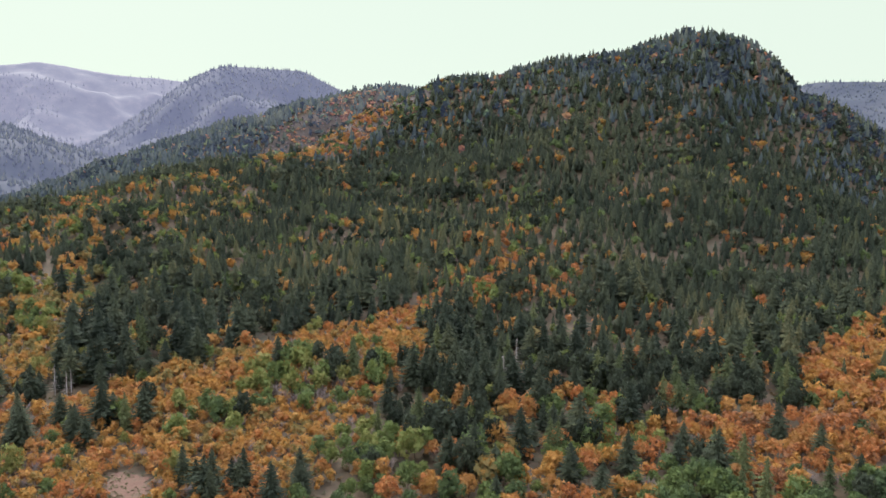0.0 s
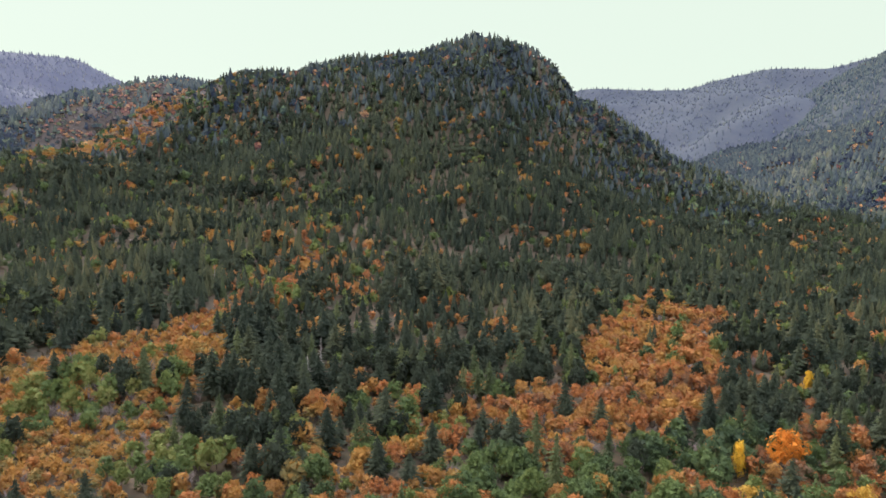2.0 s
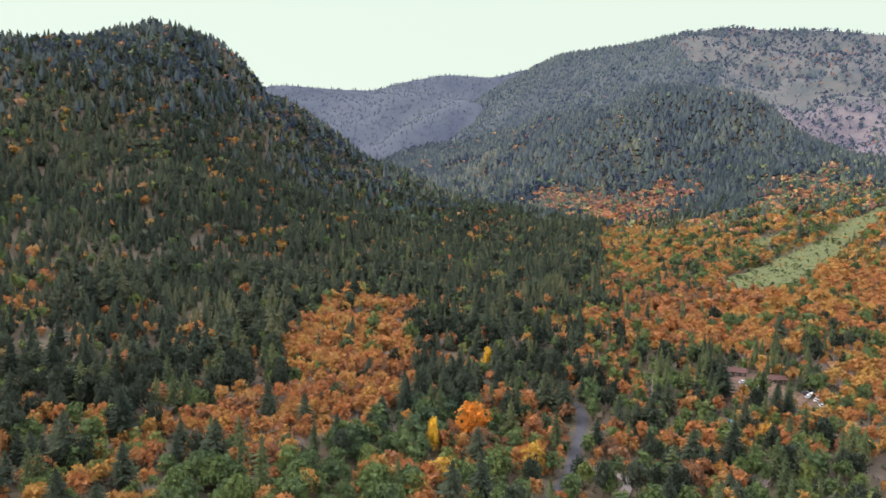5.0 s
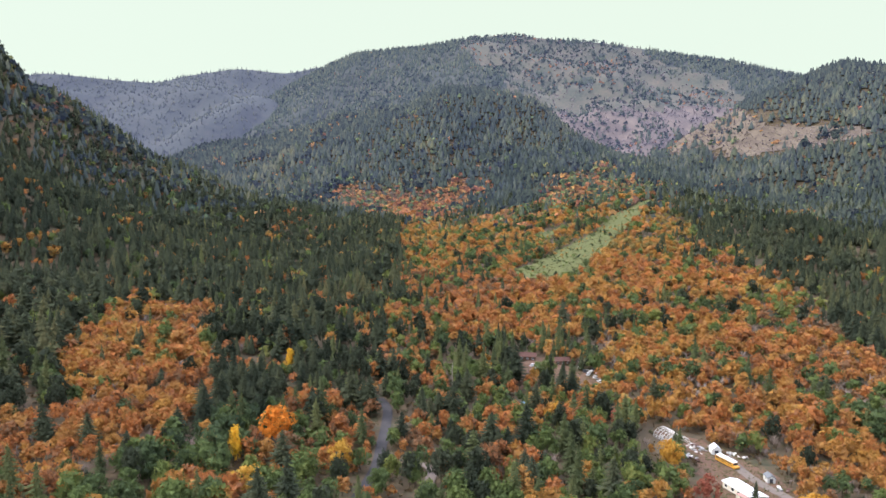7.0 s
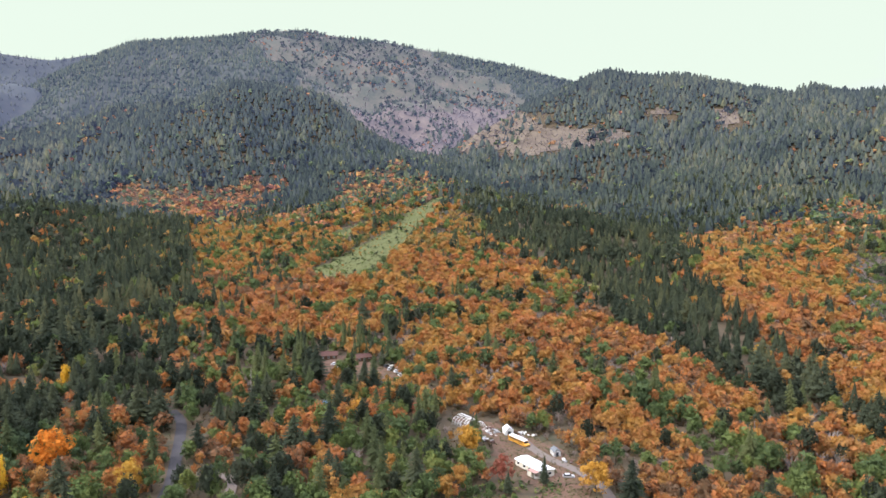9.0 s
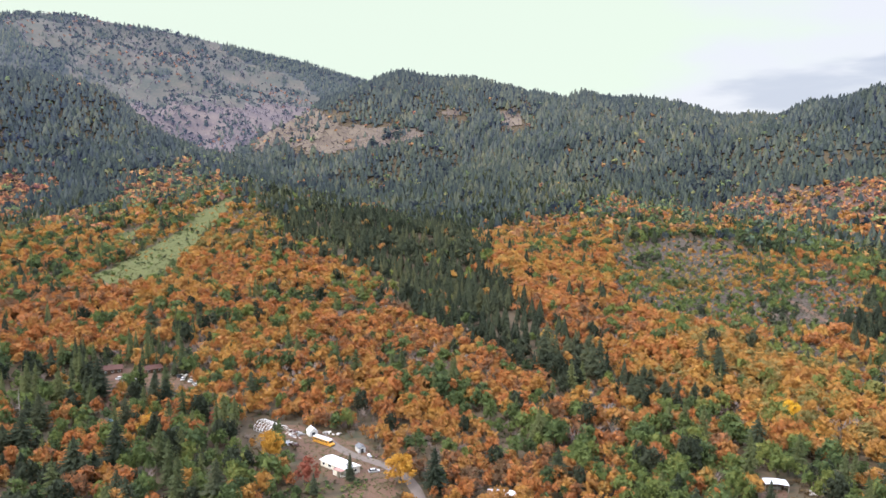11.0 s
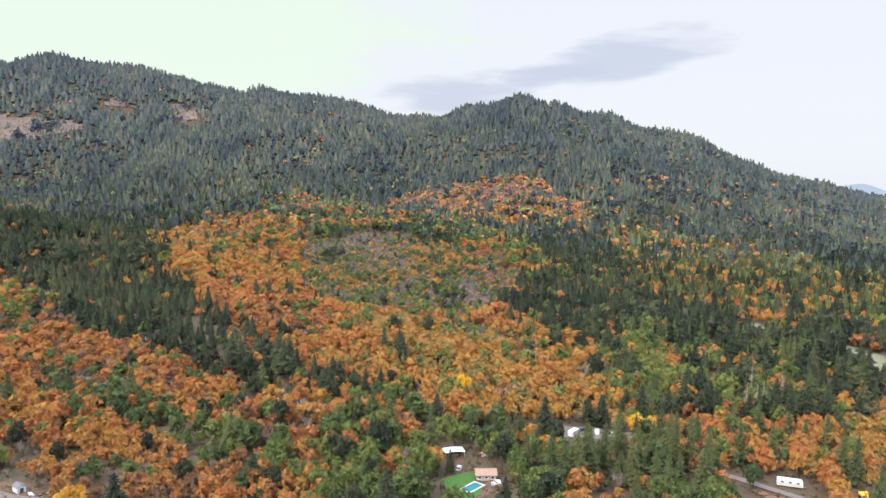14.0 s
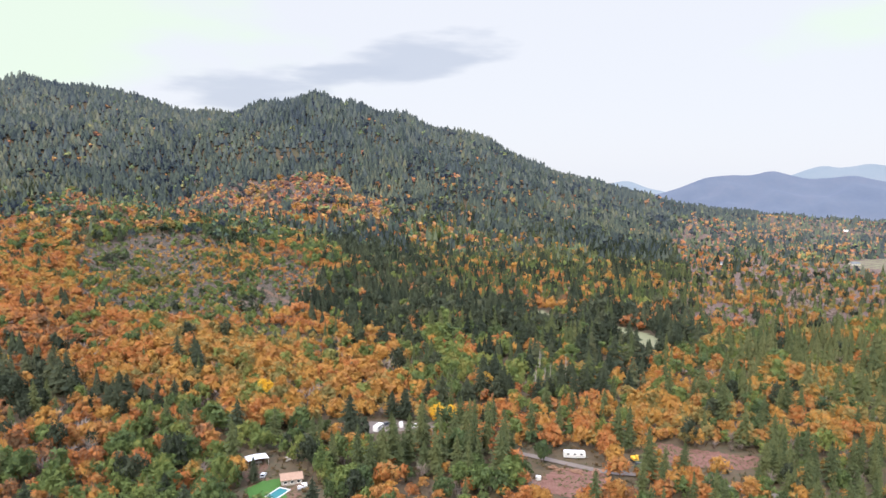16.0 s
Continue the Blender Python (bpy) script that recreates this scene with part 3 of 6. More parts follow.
def fir_crown(tiers, spokes, ragged=0.3, full=1.0, wing=1.2):
    """A conifer crown of drooping boughs, one metre high and wide."""
    out = []
    for k in range(tiers):
        f = k / tiers
        z = 0.1 + 0.84 * f
        reach = 0.5 * (1 - f) ** 0.78 * (0.72 + 0.28 * min(1, f / 0.2)) * (0.82 + 0.36 * rng.random()) * full + 0.02
        turn = rng.random() * 6.28
        drop = 0.9 / tiers * (0.6 + 0.5 * rng.random())
        level = z
        for s in range(spokes):
            z = level + (rng.random() - 0.5) * 1.1 / tiers
            a = turn + (s + 0.5 * rng.random()) * 2 * np.pi / spokes
            long = reach * (1 - ragged + 2 * ragged * rng.random())
            half = np.pi / spokes * wing
            root = (0, 0, z + 0.85 / tiers)
            tip = (long * np.cos(a), long * np.sin(a), z - drop * 0.6 + 0.02 * rng.random())
            m = 0.62 * long
            left = (m * np.cos(a - half), m * np.sin(a - half), z - drop * 0.25 - 0.25 / tiers)
            right = (m * np.cos(a + half), m * np.sin(a + half), z - drop * 0.25 - 0.25 / tiers)
            out.append((np.array([root, left, tip, right]), np.array([[0, 1, 2], [0, 2, 3]])))
    a = np.arange(5) * 1.2566
    out.append((np.concatenate([np.stack([0.26 * full * np.cos(a), 0.26 * full * np.sin(a), 0.1 + 0 * a], 1), [(0, 0, 0.97)]]), np.array([(i, (i + 1) % 5, 5) for i in range(5)])))
    out.append((np.array([(0.025, 0, 0.9), (-0.012, 0.022, 0.9), (-0.012, -0.022, 0.9), (0, 0, 1.0)]), np.array([[0, 1, 3], [1, 2, 3], [2, 0, 3]])))
    return joined(out)


def fir_spire(tiers, spokes, full=1.0):
    """A conifer farther off: a slim core set with pointed, drooping boughs."""
    out = []
    for k in range(tiers):
        f = (k + 0.3 * rng.random()) / tiers
        reach = 0.5 * (1 - f) ** 0.88 * (0.75 + 0.25 * min(1, f / 0.18)) * full + 0.02
        a = rng.random() * 6.28 + (np.arange(spokes) + 0.5 * rng.random(spokes)) * 2 * np.pi / spokes
        long = reach * (0.7 + 0.55 * rng.random(spokes))
        z = 0.1 + 0.86 * f + (rng.random(spokes) - 0.5) * 0.8 / tiers
        half = np.pi / spokes * 0.95
        m = 0.42 * reach
        top = np.stack([m * np.cos(a - half), m * np.sin(a - half), z + 0.5 / tiers], 1)
        side = np.stack([m * np.cos(a + half), m * np.sin(a + half), z + 0.5 / tiers], 1)
        tip = np.stack([long * np.cos(a), long * np.sin(a), z - 0.5 / tiers], 1)
        out.append((np.stack([top, tip, side], 1).reshape(-1, 3), np.arange(spokes * 3).reshape(-1, 3)))
    n = 5
    a = np.arange(n) * 2 * np.pi / n
    out.append((np.concatenate([np.stack([0.3 * full * np.cos(a), 0.3 * full * np.sin(a), 0.08 + 0 * a], 1), [(0, 0, 1.0)]]), np.array([(i, (i + 1) % n, n) for i in range(n)])))
    return joined(out)


def fir_cone(layers, sides):
    """A distant conifer: a few ragged skirts."""
    out = []
    for k in range(layers):
        f = k / layers
        z, top = 0.06 + 0.9 * f, min(1.0, 0.06 + 0.9 * f + 1.6 / layers)
        a = np.arange(sides) * 2 * np.pi / sides + rng.random() * 6
        r = 0.5 * (1 - f) ** 0.8 * (0.65 + 0.6 * rng.random(sides))
        ring = np.stack([r * np.cos(a), r * np.sin(a), z + 0.5 / layers * (rng.random(sides) - 0.5)], 1)
        i = np.arange(sides)
        out.append((np.concatenate([ring, [[0, 0, top]]]), np.stack([i, (i + 1) % sides, np.full(sides, sides)], 1)))
    return joined(out)


def sprays_on(centre, big, leaves, size):
    """Pointed leaf sprays round a clump, facing outwards and upwards."""
    n = rng.normal(size=(leaves, 3))
    n[:, 2] = n[:, 2] * 0.8 + 0.35
    n /= np.linalg.norm(n, axis=1)[:, None]
    place = centre + n * big * (0.6 + 0.55 * rng.random((leaves, 1))) * (1, 1, 0.85)
    face = n + rng.normal(size=(leaves, 3)) * 0.45
    face /= np.linalg.norm(face, axis=1)[:, None]
    u = np.cross(face, rng.normal(size=(leaves, 3)))
    u /= np.linalg.norm(u, axis=1)[:, None]
    w = np.cross(face, u)
    s = size * (0.6 + 0.8 * rng.random((leaves, 1)))
    corners = np.stack([place + u * s, place - u * s * 0.6 + w * s * (0.5 + 0.6 * rng.random((leaves, 1))), place - u * s * 0.6 - w * s * (0.5 + 0.6 * rng.random((leaves, 1)))], 1)
    return corners.reshape(-1, 3), np.arange(leaves * 3).reshape(-1, 3)


def leaf_crown(clumps, leaves, size, low=0.2, spread=0.3):
    """A broadleaf crown, one metre high and wide: uneven clumps of leaf sprays round a small dense heart."""
    out = []
    for k in range(clumps):
        h = (k + 0.5) / clumps
        a = k * 2.4 + rng.random() * 1.2
        wide = spread * math.sin(math.pi * min(1, 0.25 + 0.68 * h)) * (0.65 + 0.5 * rng.random())
        c = np.array((wide * math.cos(a), wide * math.sin(a), low + 0.14 + (0.86 - low - 0.14) * h))
        big = (0.16 if clumps > 9 else 0.19 if clumps > 5 else 0.25) * (0.7 + 0.6 * rng.random())
        out.append(sprays_on(c, big, leaves, size))
    heart = np.array([(1, 0, 0), (-0.5, 0.87, 0), (-0.5, -0.87, 0), (0, 0, 1.0), (0, 0, -0.8)]) * 0.27 * (0.7 + 0.5 * rng.random((5, 1)))
    out.append((heart + (0, 0, low + 0.36), np.array([(0, 1, 3), (1, 2, 3), (2, 0, 3), (1, 0, 4), (2, 1, 4), (0, 2, 4)])))
    return joined(out)


def twig_crown(count, thick):
    """Bare rising twigs."""
    a = rng.random(count) * 6.28
    z = 0.15 + 0.5 * rng.random(count)
    long = 0.25 + 0.35 * rng.random(count)
    root = np.stack([0.06 * np.cos(a), 0.06 * np.sin(a), z], 1)
    tip = root + np.stack([long * np.cos(a) * 0.9, long * np.sin(a) * 0.9, long * 0.75], 1)
    side = np.stack([-np.sin(a), np.cos(a), 0.3 * np.ones(count)], 1) * thick
    mid = (root + tip) / 2
    verts = np.stack([root, mid + side, tip, mid - side], 1).reshape(-1, 3)
    i = np.arange(count) * 4
    return verts, np.concatenate([np.stack([i, i + 1, i + 2], 1), np.stack([i, i + 2, i + 3], 1)])


def stem(top, base, limbs=0):
    """A trunk, tapered, with limbs."""
    out = [prism((0, 0, -0.04), (0.01, 0.01, top), base, base * 0.35)]
    for k in range(limbs):
        a, z = k * 2.4 + rng.random(), top * (0.5 + 0.45 * k / max(1, limbs))
        out.append(prism((0, 0, z), (0.26 * math.cos(a), 0.26 * math.sin(a), z + 0.22), base * 0.5, base * 0.15, 4))
    return joined(out)


# how each kind of tree looks at six grades of detail
def broadleaf(low):
    return [lambda: leaf_crown(13, 34, 0.068, low), lambda: leaf_crown(10, 13, 0.115, low), lambda: leaf_crown(7, 11, 0.145, low), lambda: leaf_crown(5, 7, 0.22, low), lambda: leaf_crown(3, 5, 0.29, low), lambda: leaf_crown(3, 3, 0.3, low)]


SPECIES = {
    "fir": dict(leaf=M_FIR, crown=[lambda: fir_crown(26, 9, 0.4, 1.0, 0.7), lambda: fir_crown(18, 7, 0.4, 1.0, 0.8), lambda: fir_crown(14, 6, 0.38, 1.0, 0.9), lambda: fir_spire(9, 5, 1.1), lambda: fir_spire(6, 4, 1.2), lambda: fir_spire(3, 3, 1.5)], stem=(0.9, 0.014, 0),
                tall=(10.5, 20.5), wide=(0.52, 0.76), room=72),
    "oak": dict(leaf=M_OAK, crown=broadleaf(0.2), stem=(0.5, 0.022, 4),
                tall=(4.2, 10.5), wide=(0.9, 1.2), room=24),
    "green": dict(leaf=M_GREEN, crown=broadleaf(0.2), stem=(0.55, 0.022, 4),
                  tall=(5.5, 12), wide=(0.8, 1.05), room=42),
    "bare": dict(leaf=M_TWIG, crown=[lambda: twig_crown(100, 0.011), lambda: twig_crown(70, 0.016), lambda: twig_crown(40, 0.026), lambda: twig_crown(20, 0.05), lambda: twig_crown(12, 0.08), lambda: twig_crown(6, 0.13)], stem=(0.6, 0.014, 4),
                 tall=(3.5, 7), wide=(0.8, 1.1), room=26),
    "evergreen": dict(leaf=M_EVERGREEN, crown=broadleaf(0.14), stem=(0.55, 0.02, 4),
                      tall=(8, 15), wide=(0.62, 0.85), room=50),
    "pine": dict(leaf=M_PINE, crown=[lambda: fir_crown(22, 8, 0.5, 1.0, 0.75), lambda: fir_crown(16, 7, 0.45, 1.0, 0.8), lambda: fir_crown(12, 6, 0.4, 1.0, 0.9), lambda: fir_spire(9, 5, 1.1), lambda: fir_spire(6, 4, 1.2), lambda: fir_spire(3, 3, 1.5)], stem=(0.9, 0.013, 0),
                 tall=(11, 21), wide=(0.34, 0.5), room=48),
}
KINDS = list(SPECIES)
# shares of fir, oak, green, bare, evergreen broadleaf and pine trees in each kind of stand, and how dense it is
MIX = {
    "hill": (0.56, 0.08, 0.07, 0.03, 0.24, 0.02, 1.1), "ridge": (0.82, 0.012, 0.05, 0.04, 0.078, 0.0, 1.15), "half_wood": (0.36, 0.24, 0.2, 0.08, 0.12, 0.0, 1.0), "scrub_oak": (0.012, 0.78, 0.06, 0.13, 0.01, 0.008, 2.7), "fir": (0.76, 0.035, 0.045, 0.015, 0.145, 0.0, 0.95), "thin_fir": (0.15, 0.32, 0.14, 0.15, 0.05, 0.19, 0.95), "glade": (0.12, 0.2, 0.36, 0.03, 0.09, 0.2, 1.0), "grove": (0.16, 0.06, 0.4, 0.02, 0.14, 0.22, 1.0), "oak": (0.015, 0.69, 0.1, 0.16, 0.025, 0.01, 1.05), "mixed": (0.25, 0.25, 0.22, 0.05, 0.19, 0.04, 1.0),
    "valley": (0.0, 0.41, 0.2, 0.1, 0.02, 0.27, 1.02), "broad": (0.04, 0.17, 0.6, 0.03, 0.07, 0.09, 1.02), "mosaic": (0.03, 0.56, 0.25, 0.1, 0.03, 0.03, 1.02), "slope": (0.02, 0.635, 0.12, 0.18, 0.025, 0.02, 1.02),
    "knoll_top": (0.07, 0.46, 0.34, 0.04, 0.04, 0.05, 0.9), "brush": (0.02, 0.36, 0.25, 0.33, 0.04, 0.0, 1.5), "thin_oak": (0.05, 0.58, 0.1, 0.22, 0.05, 0.0, 1.5), "plain": (0.12, 0.2, 0.06, 0.52, 0.04, 0.06, 0.95),
    "cut": (0.08, 0.02, 0.03, 0.85, 0.02, 0.0, 2.0), "burnt": (0.05, 0.3, 0.14, 0.47, 0.04, 0.0, 1.0), "low": (0.0, 0.06, 0.6, 0.24, 0.1, 0.0, 2.2), "grass": (0.0, 0.24, 0.56, 0.12, 0.08, 0.0, 0.4),
}
for kind in SPECIES.values():
    kind["made"] = [[make() for _ in range(6)] for make in kind["crown"]]
    kind["trunk"] = stem(*kind["stem"])


def seen_from_camera(x, y, top):
    """Leaves out what lies deep behind the ridges, as looked at from the camera."""
    az, rr = np.radians(np.arange(-46, 174, 0.5)), np.arange(150, 2620, 10.0)
    r, a = np.meshgrid(rr, az)
    rise = (land(r * np.sin(a), r * np.cos(a)) - EYE[2] - 6) / r
    crest = np.maximum.accumulate(rise, axis=1)
    i = np.clip(((np.degrees(np.arctan2(x, y)) + 46) * 2).round().astype(int), 0, len(az) - 1)
    d = np.hypot(x, y)
    j = np.clip(((d - 165) / 10).astype(int), 0, len(rr) - 1)
    return (top - EYE[2]) / d > crest[i, j] - 0.005


def sow():
    """Where the trees stand: x, y, height of the ground, kind, size."""
    spots = []
    for near, far, cell in ((222, 520, 3.9), (520, 900, 5.6), (900, 1400, 7.0), (1400, 2550, 9.0)):
        n = int(2 * far / cell) + 1
        gx, gy = np.meshgrid(np.arange(n) * cell - far, np.arange(n) * cell - far)
        x, y = gx.ravel() + (rng.random(gx.size) - 0.5) * cell * 0.95, gy.ravel() + (rng.random(gx.size) - 0.5) * cell * 0.95
        d, a = np.hypot(x, y), np.degrees(np.arctan2(x, y))
        keep = (d >= near) & (d < far) & (a > -35) & (a < 163)
        spots.append(np.stack([x[keep], y[keep], np.full(keep.sum(), cell)], 1))
    x, y, cell = np.concatenate(spots).T
    stand = np.zeros(len(x), int)
    names = list(MIX)
    stand[(x > 1180) & (y < 1250)] = names.index("ridge")
    loose = np.interp(np.hypot(x, y), [150, 500, 900, 1800], [0.1, 0.3, 0.65, 1.1])
    wx = x + ((value_noise(x / 40, y / 40, 21) - 0.5) * 70 + rng.normal(size=len(x)) * 14) * loose
    wy = y + ((value_noise(x / 40, y / 40, 22) - 0.5) * 70 + rng.normal(size=len(x)) * 14) * loose
    for name, outline in STANDS:
        stand[inside(wx, wy, outline)] = names.index(name)
        if name == "cut":
            # trees on the camera's side are left out too, so the basin stays visible
            for off in (0, 18):
                grow_out = 1 + off / np.hypot(x, y)
                stand[inside(x * grow_out, y * grow_out, outline)] = names.index(name)
    clear = np.zeros(len(x), bool)
    for name, outline in CLEARINGS:
        if name == "meadow":
            stand[inside(x, y, outline)] = names.index("grass")
        else:
            # trees between these clearings and the camera are left out, to keep them in view
            for off in {"yard": (0, 6), "gravel": (0, 6), "logging": (0, 6, 11), "pasture": (0, 12, 24, 36)}[name]:
                grow_out = 1 + off / np.hypot(x, y)
                clear |= inside(x * grow_out, y * grow_out, outline)
    for line in ROADS:
        for p in line:
            clear |= (x - p[0]) ** 2 + (y - p[1]) ** 2 < 3.6 ** 2
    for px, py, pr in OPEN_SPOTS:
        clear |= ((x - px) ** 2 + (y - py) ** 2 < pr ** 2) & (stand != names.index("low"))
    mix = np.array([MIX[n] for n in names])[stand]
    # neighbours tend to be of one kind
    patchy = 0.26 * rng.random(len(x)) + 0.34 * np.clip((value_noise(x / 17, y / 17, 31) - 0.5) * 1.5 + 0.5, 0, 1) + 0.4 * np.clip((value_noise(x / 48, y / 48, 32) - 0.5) * 1.8 + 0.5, 0, 1)
    order = np.argsort(np.argsort(patchy)) / len(patchy)
    pick = np.where(rng.random(len(x)) < 0.66, order, rng.random(len(x)))
    kind = np.minimum((pick[:, None] > np.cumsum(mix[:, :6], 1)).sum(1), 5)
    share = cell ** 2 / np.array([SPECIES[k]["room"] for k in KINDS])[kind] * mix[:, 6]
    keep = (rng.random(len(x)) < share) & ~clear
    x, y, cell, kind, stand = x[keep], y[keep], cell[keep], kind[keep], stand[keep]
    z = land(x, y)
    span = np.array([SPECIES[k]["tall"] for k in KINDS])[kind]
    tall = (span[:, 0] + (span[:, 1] - span[:, 0]) * rng.random(len(x)) ** np.where(kind == KINDS.index("oak"), 1.5, 1.2)) * np.array([1, 1.0, 1.03, 1.08])[np.searchsorted([5, 6, 8], cell)]
    tall *= np.where(stand == names.index("scrub_oak"), np.where(kind == KINDS.index("oak"), 0.62, 1.0), np.where(stand == names.index("low"), 0.4, np.where(stand == names.index("grass"), 0.4, np.where(stand == names.index("brush"), 0.62, np.where(stand == names.index("plain"), 0.75, 1.0)))))
    tall *= 0.78 + 0.5 * value_noise(x / 45, y / 45, 71) * (0.5 + value_noise(x / 160, y / 160, 72))
    tall *= np.interp(z, [0, 12, 40], [1.08, 1.05, 1.0])
    keep = seen_from_camera(x, y, z + tall)
    return x[keep], y[keep], z[keep], kind[keep], tall[keep], cell[keep]


def plant_all(pieces, x, y, z, tall, wide, turn, tone, which):
    """Joins copies of the pieces (several makes of one part) into arrays."""
    verts, faces, tones, at = [], [], [], 0
    for k, (v, f) in enumerate(pieces):
        m = which == k
        if not m.any():
            continue
        c, s = np.cos(turn[m])[:, None], np.sin(turn[m])[:, None]
        px, py = v[:, 0] * wide[m][:, None], v[:, 1] * wide[m][:, None]
        out = np.stack([x[m][:, None] + c * px - s * py, y[m][:, None] + s * px + c * py, z[m][:, None] + v[:, 2] * tall[m][:, None]], -1)
        verts.append(out.reshape(-1, 3))
        faces.append((f[None] + (np.arange(m.sum()) * len(v))[:, None, None] + at).reshape(-1, 3))
        tones.append(np.repeat(tone[m], len(v)))
        at += m.sum() * len(v)
    return np.concatenate(verts), np.concatenate(faces), np.concatenate(tones)


TREE_LABEL = {
    "fir": ("fir_tree", "tall dark green conifer with drooping boughs", "conifer tree"),
    "oak": ("oak_tree", "low orange-brown autumn oak with a rounded crown", "oak tree"),
    "green": ("broadleaf_tree", "rounded green broadleaf tree in full leaf", "broadleaf tree"),
    "evergreen": ("evergreen_tree", "dark evergreen broadleaf tree with a dense crown", "broadleaf tree"),
    "pine": ("pine_tree", "slender light olive-green pine with open boughs", "pine tree"),
    "bare": ("bare_tree", "leafless grey-brown tree with rising twigs", "bare tree"),
}
STUFF_LABEL = {
    "fir": ("conifer_forest", "dense dark green conifer forest covering the hillsides", "forest"),
    "oak": ("oak_woods", "dense orange and ochre autumn oak woodland", "woodland"),
    "green": ("broadleaf_woods", "green broadleaf trees scattered through the valley woods", "woodland"),
    "evergreen": ("evergreen_woods", "dark evergreen broadleaf trees mixed into the conifer forest", "woodland"),
    "pine": ("pine_woods", "slender olive-green pines scattered through the valley woods", "woodland"),
    "bare": ("bare_brush", "leafless grey-brown brush and saplings on the slopes", "brush"),
}


LEAF_COLOURS = {"fir": FIR, "oak": OAK, "green": GREEN, "evergreen": EVERGREEN, "pine": PINE, "bare": TWIG}
# same leaf colours, with the haze of distance painted in as bluish emission
HAZE_GLOW_LEAF = {k: material("distant_" + k, c, 0.5, 0.9, 0.72, glow=(0.012, 0.017, 0.04)) for k, c in LEAF_COLOURS.items()}
DEEP_HAZE_GLOW_LEAF = {k: material("backdrop_" + k, c, 0.5, 0.9, 0.6, glow=(0.027, 0.034, 0.074)) for k, c in LEAF_COLOURS.items()}
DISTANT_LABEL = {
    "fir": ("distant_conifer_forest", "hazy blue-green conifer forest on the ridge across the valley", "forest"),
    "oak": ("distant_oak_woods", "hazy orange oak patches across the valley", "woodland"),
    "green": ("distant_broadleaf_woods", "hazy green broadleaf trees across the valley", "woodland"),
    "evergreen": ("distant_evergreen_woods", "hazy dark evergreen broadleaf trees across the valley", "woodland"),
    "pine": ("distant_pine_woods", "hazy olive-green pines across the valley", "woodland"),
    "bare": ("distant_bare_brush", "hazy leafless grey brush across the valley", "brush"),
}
DEEP_HAZE_LABEL = {
    "fir": ("backdrop_conifer_forest", "conifer forest on the far skyline ridge, bluish with painted haze", "forest"),
    "oak": ("backdrop_oak_woods", "orange oaks on the far slopes, paled by painted haze", "woodland"),
    "green": ("backdrop_broadleaf_woods", "green broadleaf trees on the far slopes, paled by painted haze", "woodland"),
    "evergreen": ("backdrop_evergreen_woods", "evergreen broadleaf trees on the far slopes, bluish with painted haze", "woodland"),
    "pine": ("backdrop_pine_woods", "olive pines on the far slopes, paled by painted haze", "woodland"),
    "bare": ("backdrop_bare_brush", "grey leafless trees on the far slopes, tinted lilac by painted haze", "brush"),
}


def tree_thing(name, crown, trunk, leaf, label, category, group, tone=0.5):
    """One tree: an Empty at its foot with trunk and crown."""
    top = tagged(new(name), label, category, group)
    for part_name, (v, f), m in (("trunk", trunk, M_BARK), ("crown", crown, leaf)):
        ob = new(part_name, mesh_of(part_name, v, f, m, tone=np.full(len(v), tone)))
        ob.parent = top
    return top


